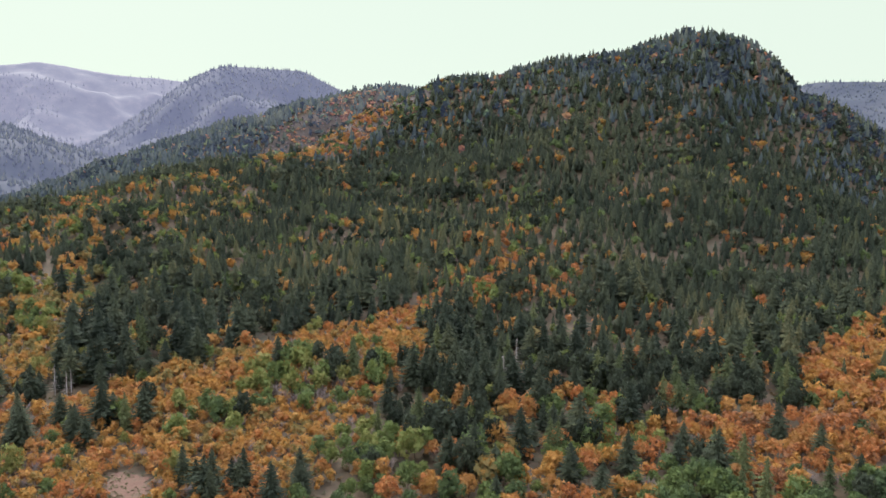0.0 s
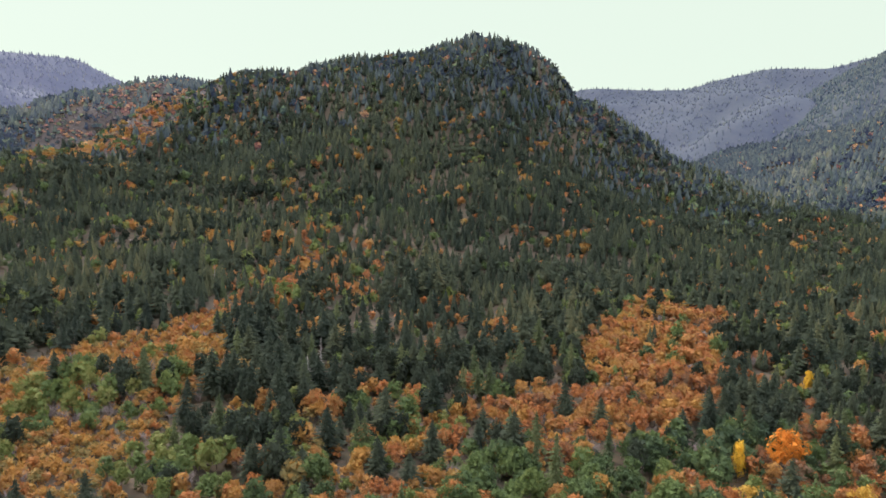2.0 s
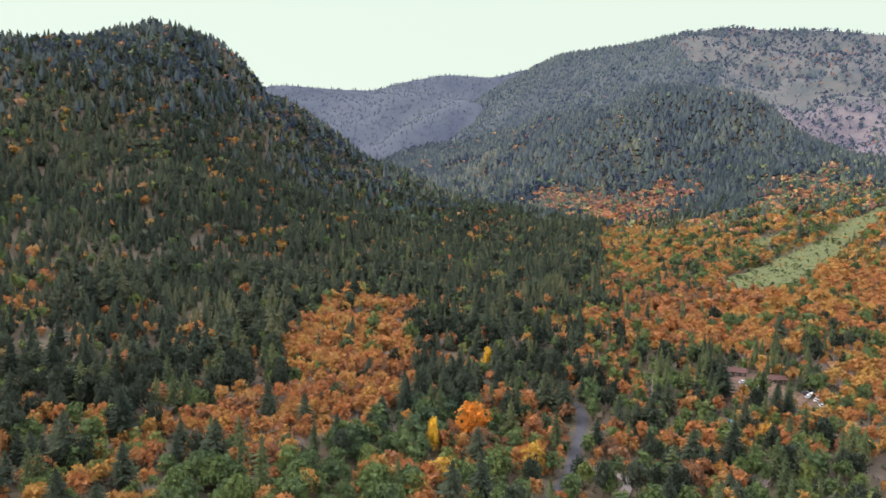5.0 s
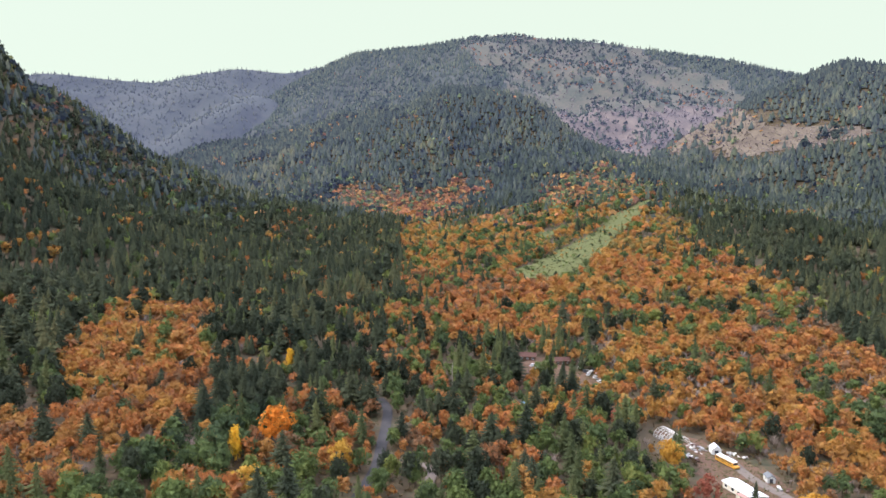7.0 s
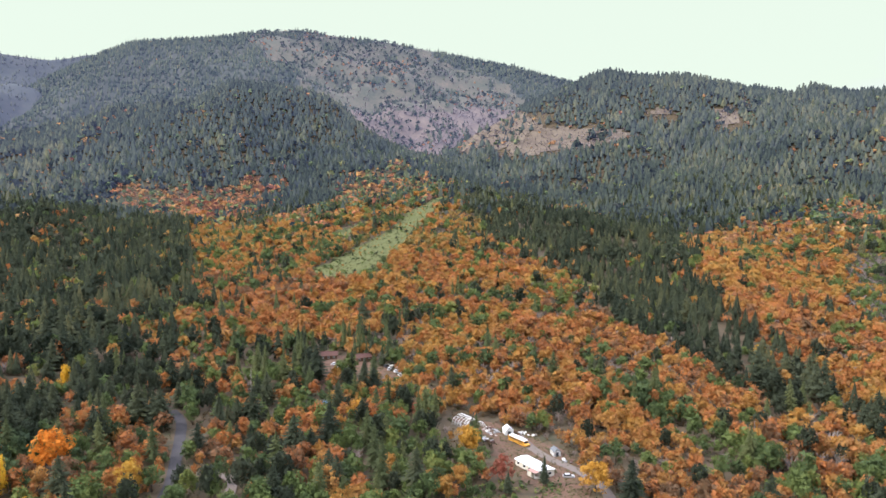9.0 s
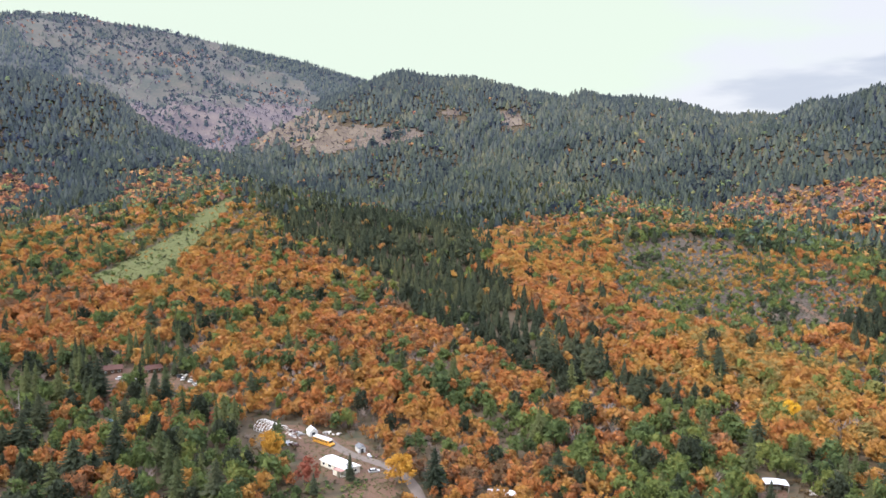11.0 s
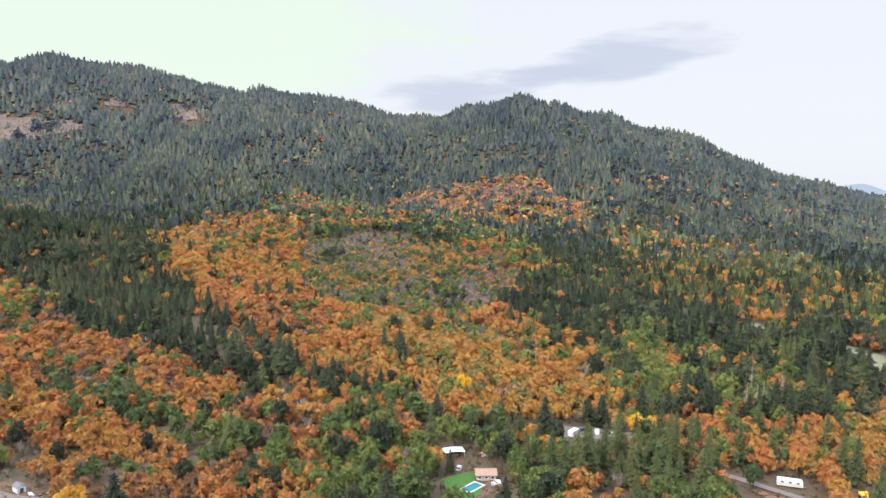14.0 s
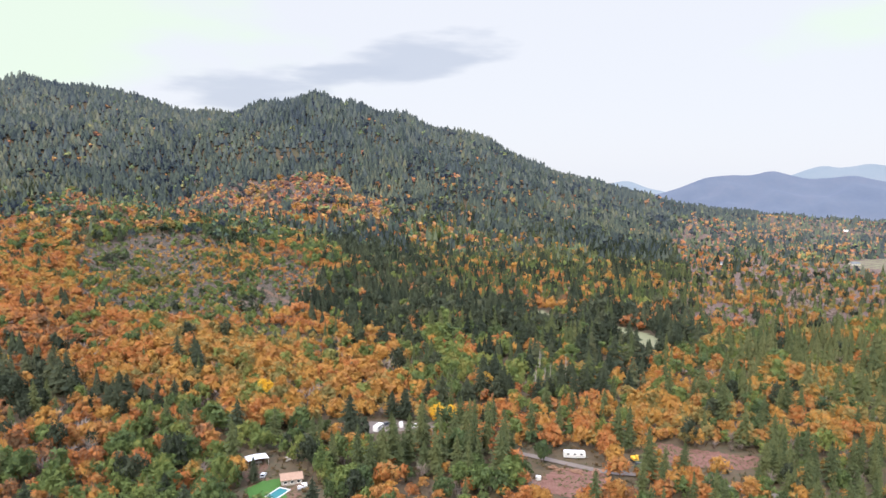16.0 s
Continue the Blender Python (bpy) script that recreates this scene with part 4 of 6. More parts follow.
def grow():
    x, y, z, kind, tall, cell = sow()
    d = np.hypot(x, y)
    for k, name in enumerate(KINDS):
        s = SPECIES[name]
        mine = np.nonzero(kind == k)[0]
        mine = mine[np.argsort(d[mine])]
        wide = tall * (s["wide"][0] + (s["wide"][1] - s["wide"][0]) * rng.random(len(tall)))
        # trees are sown sparser far from the camera; broader crowns keep the cover closed
        wide = wide * (1 + 0.055 * (cell - 5)) if name in ("oak", "green", "evergreen", "bare") else wide * (1 + 0.04 * (cell - 5))
        turn, tone = rng.random(len(x)) * 6.28, rng.random(len(x))
        # neighbouring trees share their tone a little
        tone = 0.8 * tone + 0.55 * (value_noise(x / 50, y / 50, 40 + k) - 0.5) + 0.6 * (value_noise(x / 190, y / 190, 140 + k) - 0.5) + 0.1
        if name == "oak":
            # the scrub oaks of the western slope and those of the main valley are yellower
            tone = tone + np.where(x < 30, 0.17, np.where(y < -150, 0.11, 0.0))
        single, rest = mine[:300], mine[300:]
        things = [tree_thing(TREE_LABEL[name][0], c, s["trunk"], s["leaf"], TREE_LABEL[name][1], TREE_LABEL[name][2], "trees of the valley floor", (n + 0.5) / 9 + 0.12) for n, c in enumerate(s["made"][0])]
        for n, i in enumerate(single):
            m = Matrix.LocRotScale((x[i], y[i], z[i]), Euler((0, 0, turn[i])), (wide[i], wide[i], tall[i]))
            if n < len(things):
                things[n].matrix_basis = m
            else:
                ob = copy_thing(things[n % len(things)], Matrix())
                ob.matrix_basis = m
        # the woods across the valley get leaves with haze painted in as emission
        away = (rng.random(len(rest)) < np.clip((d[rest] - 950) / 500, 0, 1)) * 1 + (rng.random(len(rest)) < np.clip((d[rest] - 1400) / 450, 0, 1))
        for group, leaf, (title, label, category) in ((rest[away == 0], s["leaf"], STUFF_LABEL[name]), (rest[away == 1], HAZE_GLOW_LEAF[name], DISTANT_LABEL[name]), (rest[away == 2], DEEP_HAZE_GLOW_LEAF[name], DEEP_HAZE_LABEL[name])):
            if not len(group):
                continue
            parts = []
            trunks = group[d[group] < 340]
            size = d * np.clip((17.0 if name in ("fir", "pine") else 8.0) / tall, 0.75, 1.7)
            for grade, (near, far) in enumerate(((0, 300), (300, 440), (440, 800), (800, 1250), (1250, 9999)), 1):
                i = group[(size[group] >= near) & (size[group] < far)]
                if len(i):
                    parts.append(plant_all(s["made"][grade], x[i], y[i], z[i], tall[i], wide[i], turn[i], tone[i], rng.integers(0, len(s["made"][grade]), len(i))))
            v, f = joined([(p[0], p[1]) for p in parts])
            t = np.concatenate([p[2] for p in parts])
            n_leaf = len(f)
            if len(trunks):
                tv, tf, tt = plant_all([s["trunk"]], x[trunks], y[trunks], z[trunks], tall[trunks], wide[trunks], turn[trunks], tone[trunks], np.zeros(len(trunks), int))
                v, f, t = np.concatenate([v, tv]), np.concatenate([f, tf + len(v)]), np.concatenate([t, tt])
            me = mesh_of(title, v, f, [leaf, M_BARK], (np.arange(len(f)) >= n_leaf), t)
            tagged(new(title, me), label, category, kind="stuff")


grow()


def far_trees(name, x, y, z, count, mat, low, tall, label, seed, shun=None, kind="fir"):
    """Woods on a distant mountain."""
    r = np.random.default_rng(seed)
    n, m = x.shape
    fi, fj = r.random(count) * (n - 1.01), low + r.random(count) * (m - 1.01 - low)
    i, j = fi.astype(int), fj.astype(int)
    u, v = fi - i, fj - j

    def at(g):
        return (g[i, j] * (1 - u) + g[i + 1, j] * u) * (1 - v) + (g[i, j + 1] * (1 - u) + g[i + 1, j + 1] * u) * v

    px, py, pz = at(x), at(y), at(z)
    keep = (pz > land(px, py) - 5)
    if shun is not None:
        keep &= ~shun(px, py, pz, r)
    px, py, pz = px[keep], py[keep], pz[keep]
    h = tall * (0.6 + 0.7 * r.random(len(px)))
    made = [fir_cone(1, 5) for _ in range(6)] if kind == "fir" else SPECIES[kind]["made"][5]
    v, f, t = plant_all(made, px, py, pz - 1, h, h * (0.45 if kind == "fir" else 1.0), r.random(len(px)) * 6.28, r.random(len(px)), r.integers(0, len(made), len(px)))
    tagged(new(name, mesh_of(name, v, f, mat, tone=t)), label, "forest", kind="stuff")


# bluish haze painted onto each range, as the light it emits
HAZE_GLOW = {"mountain": (0.032, 0.043, 0.094), "saddle": (0.056, 0.062, 0.135), "slope": (0.065, 0.07, 0.15), "hump": (0.1, 0.104, 0.21), "west": (0.2, 0.2, 0.33), "blue": (0.14, 0.178, 0.355), "pale": (0.32, 0.39, 0.55)}
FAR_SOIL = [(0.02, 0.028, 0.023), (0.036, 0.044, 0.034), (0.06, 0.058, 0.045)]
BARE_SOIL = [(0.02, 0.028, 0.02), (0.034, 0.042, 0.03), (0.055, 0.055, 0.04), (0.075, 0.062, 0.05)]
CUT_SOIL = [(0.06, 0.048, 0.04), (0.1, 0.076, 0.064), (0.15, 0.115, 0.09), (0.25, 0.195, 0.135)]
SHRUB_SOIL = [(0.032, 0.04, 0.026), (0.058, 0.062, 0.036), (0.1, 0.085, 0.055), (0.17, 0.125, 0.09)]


def far_cover(x, y, z):
    """0 woods, 1 clear-cut basin, 2 shrubby upper slope."""
    az = np.degrees(np.arctan2(x, y)) + 5 * (value_noise(x / 170, y / 170, 81) - 0.5)
    el = np.degrees(np.arctan2(z - EYE[2], np.hypot(x, y))) + 1.6 * (value_noise(x / 120, y / 120, 82) - 0.5)
    open_land = (az > 57 + 1.05 * (10.7 - el)) & (az < 86) & (el < np.where(az < 68, 13, 10.5 - 0.42 * (az - 68)))
    groves = (value_noise(x / 75, y / 75, 85) > 0.78) & (el > 6)
    return np.where(open_land & ~groves, np.where(el < 5.2, 1, 2), 0)


x, y, z, v = far_mountain("backdrop_mountain", FAR_CRESTS["backdrop_mountain"], 1500, 500, [hazy("far_mountain", BARE_SOIL, HAZE_GLOW["mountain"]), hazy("far_clear_cut", CUT_SOIL, HAZE_GLOW["mountain"], 0.018), hazy("far_shrubs", SHRUB_SOIL, HAZE_GLOW["mountain"], 0.014)], 51, 60,
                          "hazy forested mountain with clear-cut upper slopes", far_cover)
# the mountain's trees emit its haze too, painted over their own colours
M_HAZED_FIR = material("far_fir", FIR, 0.05, 0.9, 0.6, glow=HAZE_GLOW["mountain"])
far_trees("far_forest", x, y, z, 36000, M_HAZED_FIR, 3, 15, "blue-green hazy conifer forest on the far mountain", 61,
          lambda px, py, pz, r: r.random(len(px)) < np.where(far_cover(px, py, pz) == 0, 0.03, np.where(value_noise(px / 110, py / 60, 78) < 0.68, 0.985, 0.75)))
far_trees("far_woods", x, y, z, 9000, material("far_green_leaves_hazed", [(0.03, 0.044, 0.03), (0.05, 0.065, 0.04), (0.078, 0.088, 0.05)], 0.05, 0.9, 0.6, glow=HAZE_GLOW["mountain"]), 3, 11, "hazy green broadleaf woods on the far mountain", 67,
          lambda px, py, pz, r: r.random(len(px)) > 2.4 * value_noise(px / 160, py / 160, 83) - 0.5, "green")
far_trees("far_oaks", x, y, z, 4200, material("far_oak_leaves_hazed", [(0.2, 0.11, 0.06), (0.3, 0.14, 0.055), (0.36, 0.17, 0.05)], 0.05, 0.9, 0.6, glow=HAZE_GLOW["mountain"]), 3, 8, "orange oaks scattered over the far mountain", 66,
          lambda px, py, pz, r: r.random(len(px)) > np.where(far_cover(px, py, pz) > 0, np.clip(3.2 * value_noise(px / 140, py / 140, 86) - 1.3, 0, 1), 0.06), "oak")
far_trees("far_snags", x, y, z, 16000, material("far_dead_wood_hazed", [(0.14, 0.115, 0.115), (0.22, 0.185, 0.175)], 0.05, 0.9, 0.6, glow=HAZE_GLOW["mountain"]), 3, 12, "grey leafless trees on the clear-cut basin", 68,
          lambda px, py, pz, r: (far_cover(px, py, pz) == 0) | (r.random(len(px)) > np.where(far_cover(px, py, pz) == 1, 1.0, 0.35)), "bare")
# these ridges and their firs share one painted haze emission each
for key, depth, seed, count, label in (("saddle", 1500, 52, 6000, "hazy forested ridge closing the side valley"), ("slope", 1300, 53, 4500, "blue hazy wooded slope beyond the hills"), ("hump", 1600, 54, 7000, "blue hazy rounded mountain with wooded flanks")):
    x, y, z, v = far_mountain("backdrop_" + key, FAR_CRESTS["backdrop_" + key], depth, 500, hazy("far_" + key, FAR_SOIL, HAZE_GLOW[key]), seed, 70, label)
    far_trees("far_forest", x, y, z, count * 6 // 5, material("far_fir_" + key, FIR, 0.05, 0.9, 0.6, glow=HAZE_GLOW[key]), 3, 14, "hazy blue-green forest on a distant ridge", seed + 20)
x, y, z, v = far_mountain("backdrop_west", FAR_CRESTS["backdrop_west"], 1400, 300, hazy("far_west", [(0.02, 0.025, 0.02), (0.06, 0.065, 0.05), (0.16, 0.14, 0.11)], HAZE_GLOW["west"], 0.02), 55, 90, "pale misty mountain on the skyline")
far_trees("far_forest", x, y, z, 5000, material("far_fir_west", FIR, 0.05, 0.9, 0.6, glow=HAZE_GLOW["west"]), 3, 16, "pale misty forest on a distant ridge", 75,
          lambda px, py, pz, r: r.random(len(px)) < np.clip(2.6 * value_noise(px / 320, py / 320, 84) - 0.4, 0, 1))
far_mountain("backdrop_blue_front", FAR_CRESTS["backdrop_blue_front"], 900, 150, hazy("far_haze_blue", FAR_SOIL, HAZE_GLOW["blue"], 0.004), 56, 50, "mountain range far down the valley, blue with painted haze")
far_mountain("backdrop_blue_far", FAR_CRESTS["backdrop_blue_far"], 400, 80, hazy("far_haze_pale", FAR_SOIL, HAZE_GLOW["pale"], 0.004), 57, 30, "mountains on the horizon, pale blue with painted haze")


# ---- buildings, vehicles and other things ----
def plain(name, colour, rough=0.6, metallic=0.0, vary=0.12, scale=1.5, bump=0.0):
    dark, light = tuple(c * (1 - vary) for c in colour), tuple(min(1, c * (1 + vary)) for c in colour)
    return material(name, [dark, colour, light], scale, rough, 0, bump, 0.4, metallic=metallic)


M_WHITE_METAL = plain("white_roof_metal", (0.7, 0.71, 0.72), 0.45, 0, 0.06, 0.7)
M_WALL = plain("cream_siding", (0.62, 0.58, 0.5), 0.8, 0, 0.1, 0.8)
M_TRIM = plain("white_trim", (0.75, 0.75, 0.73), 0.6)
M_GLASS = plain("dark_glass", (0.03, 0.035, 0.04), 0.08, 0, 0.2)
M_BUS = plain("bus_yellow_paint", (0.62, 0.31, 0.05), 0.4, 0, 0.1)
M_BLACK = plain("black_rubber", (0.02, 0.02, 0.02), 0.85)
M_STEEL = plain("grey_steel", (0.4, 0.4, 0.41), 0.45, 0.7)
M_PORCH = plain("faded_red_roofing", (0.34, 0.2, 0.17), 0.85, 0, 0.2, 0.9)
M_BROWN = plain("brown_shingles", (0.085, 0.042, 0.033), 0.9, 0, 0.25, 0.8)
M_LOG = plain("dark_log_wall", (0.12, 0.07, 0.045), 0.85, 0, 0.25, 1.5)
M_TAN = plain("tan_shingles", (0.3, 0.2, 0.145), 0.9, 0, 0.2, 0.9)
M_GREY_ROOF = plain("grey_shingles", (0.14, 0.15, 0.16), 0.85, 0, 0.2, 0.9)
M_WOOD = plain("weathered_boards", (0.36, 0.33, 0.3), 0.9, 0, 0.3, 1.2)
M_LOGS = plain("cut_logs", (0.2, 0.115, 0.075), 0.9, 0, 0.35, 0.9)
M_SILVER = plain("silver_paint", (0.5, 0.51, 0.52), 0.3, 0.3)
M_WHITE_PAINT = plain("white_paint", (0.62, 0.62, 0.61), 0.35)
M_DARK_PAINT = plain("dark_paint", (0.05, 0.055, 0.065), 0.35)
M_RED_PAINT = plain("dull_red_paint", (0.28, 0.06, 0.05), 0.5)
M_BLUE = plain("blue_tarpaulin", (0.16, 0.3, 0.48), 0.6)
M_WATER = plain("pool_water", (0.005, 0.13, 0.15), 0.3, 0, 0.1)
M_LAWN = material("mown_lawn", [(0.03, 0.08, 0.015), (0.042, 0.11, 0.02), (0.055, 0.13, 0.026)], 0.3, 0.95, 0, 0.05, 0.5)
M_DIGGER = plain("machine_yellow", (0.7, 0.4, 0.04), 0.5)
M_CONCRETE = plain("pale_concrete", (0.5, 0.49, 0.46), 0.85)


def box(bm, centre, size, turn=0.0, tilt=0.0, bevel=0.0):
    m = Matrix.Translation(centre) @ Matrix.Rotation(turn, 4, "Z") @ Matrix.Rotation(tilt, 4, "Y") @ Matrix.Diagonal((*size, 1))
    made = bmesh.ops.create_cube(bm, size=1, matrix=m)
    if bevel:
        edges = list({e for v in made["verts"] for e in v.link_edges})
        bmesh.ops.bevel(bm, geom=edges, offset=bevel, segments=2, affect="EDGES")


def rod(bm, a, b, radius, sides=6):
    a, b = Vector(a), Vector(b)
    m = Matrix.Translation((a + b) / 2) @ (b - a).to_track_quat("Z", "Y").to_matrix().to_4x4()
    bmesh.ops.create_cone(bm, cap_ends=True, segments=sides, radius1=radius, radius2=radius, depth=(b - a).length, matrix=m)


def profile(bm, outline, y0, y1):
    """An outline in x and z, drawn out from y0 to y1."""
    rings = [[bm.verts.new((x, y, z)) for x, z in outline] for y in (y0, y1)]
    n = len(outline)
    for k in range(n):
        bm.faces.new((rings[0][k], rings[0][(k + 1) % n], rings[1][(k + 1) % n], rings[1][k]))
    bm.faces.new(rings[0][::-1])
    bm.faces.new(rings[1])


def part(name, bm, mat, parent, label=""):
    bmesh.ops.recalc_face_normals(bm, faces=bm.faces)
    me = bpy.data.meshes.new(name)
    bm.to_mesh(me)
    bm.free()
    me.materials.append(mat)
    ob = new(name, me)
    ob.parent = parent
    return tagged(ob, label)


def boxes(name, mat, parent, *items, label="", bevel=0.0):
    bm = bmesh.new()
    for item in items:
        box(bm, *item, bevel=bevel)
    return part(name, bm, mat, parent, label)


def at(x, y, heading, lift=0.0):
    return pose(x, y, float(land(x, y)) + lift, 0, 0, heading)


def thing(name, x, y, heading, label, category, group="", lift=0.0):
    ob = tagged(new(name), label, category, group)
    ob.matrix_basis = at(x, y, heading, lift)
    return ob


def gable_roof(name, parent, long, wide, wall, rise, over, mat, label=""):
    """A gable roof with real thickness, overhang and a ridge cap."""
    bm = bmesh.new()
    half, thick = wide / 2 + over, 0.16
    z0 = wall - rise * over / (wide / 2)
    ring = [(-half, z0), (0, wall + rise), (half, z0), (half, z0 + thick), (0, wall + rise + thick), (-half, z0 + thick)]
    ends = [[bm.verts.new((x, y, z)) for y, z in ring] for x in (-long / 2 - over, long / 2 + over)]
    for k in range(6):
        bm.faces.new((ends[0][k], ends[0][(k + 1) % 6], ends[1][(k + 1) % 6], ends[1][k]))
    for e in ends:
        bm.faces.new((e[0], e[1], e[4], e[5]))
        bm.faces.new((e[1], e[2], e[3], e[4]))
    box(bm, (0, 0, wall + rise + thick + 0.02), (long + 2 * over, 0.3, 0.08))
    return part(name, bm, mat, parent, label)


def gable_walls(parent, long, wide, wall, rise, mat):
    bm = bmesh.new()
    ring = [(-wide / 2, -0.6), (wide / 2, -0.6), (wide / 2, wall), (0, wall + rise), (-wide / 2, wall)]
    ends = [[bm.verts.new((x, y, z)) for y, z in ring] for x in (-long / 2, long / 2)]
    for k in range(5):
        if k not in (2, 3):
            bm.faces.new((ends[0][k], ends[0][(k + 1) % 5], ends[1][(k + 1) % 5], ends[1][k]))
    for e in ends:
        bm.faces.new(e)
    return part("wall", bm, mat, parent)


def window(parent, x, y, z, wide, high, along_x=True):
    """A framed window set on a wall."""
    sx, sy = (wide, 0.1) if along_x else (0.1, wide)
    frame_ob = boxes("window", M_TRIM, parent, ((x, y, z + high / 2 + 0.06), (sx + (0.2 if along_x else 0), sy + (0 if along_x else 0.2), 0.12)), ((x, y, z - high / 2 - 0.06), (sx + (0.2 if along_x else 0), sy + (0 if along_x else 0.2), 0.12)),
                     *[((x + (s * (wide / 2 + 0.05) if along_x else 0), y + (0 if along_x else s * (wide / 2 + 0.05)), z), (0.1, 0.1, high)) for s in (-1, 1)])
    boxes("pane", M_GLASS, frame_ob, ((x, y, z), (wide if along_x else 0.05, 0.05 if along_x else wide, high)))


def house(name, x, y, heading, long, wide, wall, rise, wall_mat, roof_mat, label, category="house", windows=3, group=""):
    ob = thing(name, x, y, heading, label, category, group)
    gable_walls(ob, long, wide, wall, rise, wall_mat)
    gable_roof("roof", ob, long, wide, wall, rise, 0.5, roof_mat)
    for side in (-1, 1):
        for k in range(windows):
            window(ob, -long / 2 + (k + 0.5) * long / windows, side * (wide / 2 + 0.03), wall * 0.58, 1.1, 0.9)
    boxes("door", M_TRIM, ob, ((long / 2 + 0.04, 0.6, 1.0), (0.1, 0.95, 2.0)))
    return ob


def wheel(parent, x, y, radius, wide):
    bm = bmesh.new()
    rod(bm, (x, y - wide / 2, radius), (x, y + wide / 2, radius), radius, 14)
    tyre = part("wheel", bm, M_BLACK, parent)
    bm = bmesh.new()
    rod(bm, (x, y - wide / 2 - 0.02, radius), (x, y + wide / 2 + 0.02, radius), radius * 0.55, 10)
    part("rim", bm, M_STEEL, tyre)


def school_bus(x, y, heading):
    ob = thing("school_bus", x, y, heading, "old yellow school bus with a white roof, parked among scrap", "bus")
    bm = bmesh.new()
    profile(bm, [(-5.4, 0.55), (4.3, 0.55), (5.7, 0.6), (5.75, 1.35), (4.6, 1.55), (4.35, 2.55), (-5.4, 2.6)], -1.22, 1.22)
    part("body", bm, M_BUS, ob)
    bm = bmesh.new()
    profile(bm, [(-5.45, 2.604), (4.38, 2.554), (4.25, 2.85), (3.9, 3.0), (-5.0, 3.02), (-5.4, 2.88)], -1.16, 1.16)
    part("roof", bm, M_WHITE_METAL, ob, "white-painted bus roof")
    for side in (-1, 1):
        for k in range(9):
            boxes("window", M_GLASS, ob, ((-4.75 + k * 1.0, side * 1.225, 2.08), (0.82, 0.04, 0.62)))
        boxes("rub_rail", M_BLACK, ob, ((-0.6, side * 1.235, 1.45), (9.4, 0.04, 0.09)), ((-0.6, side * 1.235, 1.0), (9.4, 0.04, 0.09)))
        for wx in (-3.3, 4.3):
            wheel(ob, wx, side * 1.02, 0.5, 0.34)
    boxes("windscreen", M_GLASS, ob, ((4.52, 0, 2.05), (0.06, 2.1, 0.75), 0, -0.22))
    boxes("rear_window", M_GLASS, ob, ((-5.41, 0, 2.05), (0.04, 1.6, 0.6)))
    boxes("bumper", M_BLACK, ob, ((5.82, 0, 0.62), (0.14, 2.4, 0.28)), bevel=0.03)
    boxes("bumper", M_BLACK, ob, ((-5.47, 0, 0.62), (0.14, 2.4, 0.28)), bevel=0.03)


def mobile_home(x, y, heading):
    ob = thing("mobile_home", x, y, heading, "long cream mobile home with a bright white metal roof", "mobile home")
    gable_walls(ob, 16.0, 6.2, 2.7, 0.55, M_WALL)
    gable_roof("roof", ob, 16.0, 6.2, 2.7, 0.55, 0.35, M_WHITE_METAL, "white ribbed metal roof")
    boxes("skirting", M_WOOD, ob, ((0, -3.13, 0.1), (15.9, 0.06, 0.8)))
    for wx, ww in ((-6.2, 1.3), (-2.6, 1.6), (0.6, 1.1)):
        window(ob, wx, -3.14, 1.65, ww, 1.0)
    window(ob, 8.04, 0.8, 1.65, 1.3, 0.9, False)
    boxes("vent", M_STEEL, ob, ((1.5, 0.8, 3.35), (0.35, 0.35, 0.4)))
    boxes("vent", M_STEEL, ob, ((-3.5, -0.7, 3.35), (0.3, 0.3, 0.35)))
    porch = boxes("porch_roof", M_PORCH, ob, ((4.6, -4.4, 2.55), (4.6, 2.9, 0.14)), label="faded red porch roof")
    for px in (2.5, 6.7):
        boxes("post", M_TRIM, porch, ((px, -5.7, 1.15), (0.12, 0.12, 2.7)))
    boxes("porch_wall", M_WALL, porch, ((3.4, -4.6, 1.1), (2.2, 2.0, 2.6)))
    boxes("deck", M_WOOD, ob, ((5.9, -4.4, 0.2), (2.6, 2.8, 0.35)))
    boxes("door", M_TRIM, ob, ((6.2, -3.16, 1.3), (0.95, 0.08, 2.0)))


def hoop_house(x, y, heading):
    ob = thing("greenhouse_frame", x, y, heading, "bare white hoop greenhouse frame with no cover", "greenhouse")
    for k in range(8):
        bm = bmesh.new()
        px = -7 + k * 2.0
        pts = [(px, 4.4 * math.cos(a), 0.4 + 3.6 * math.sin(a)) for a in np.linspace(0.0, math.pi, 13)]
        for p, q in zip(pts, pts[1:]):
            rod(bm, p, q, 0.09, 5)
        part("hoop", bm, M_TRIM, ob)
    for a in np.linspace(0.25, math.pi - 0.25, 8):
        bm = bmesh.new()
        rod(bm, (-7, 4.4 * math.cos(a), 0.4 + 3.6 * math.sin(a)), (7, 4.4 * math.cos(a), 0.4 + 3.6 * math.sin(a)), 0.07, 5)
        part("purlin", bm, M_TRIM, ob)
    boxes("base_board", M_WOOD, ob, ((0, 4.4, 0.2), (14.2, 0.1, 0.5)))
    boxes("base_board", M_WOOD, ob, ((0, -4.4, 0.2), (14.2, 0.1, 0.5)))
    for k in range(5):
        boxes("bench", M_WOOD, ob, ((-5 + k * 2.4, -1.5 + (k % 2) * 3, 0.55), (2.0, 1.2, 0.1)))


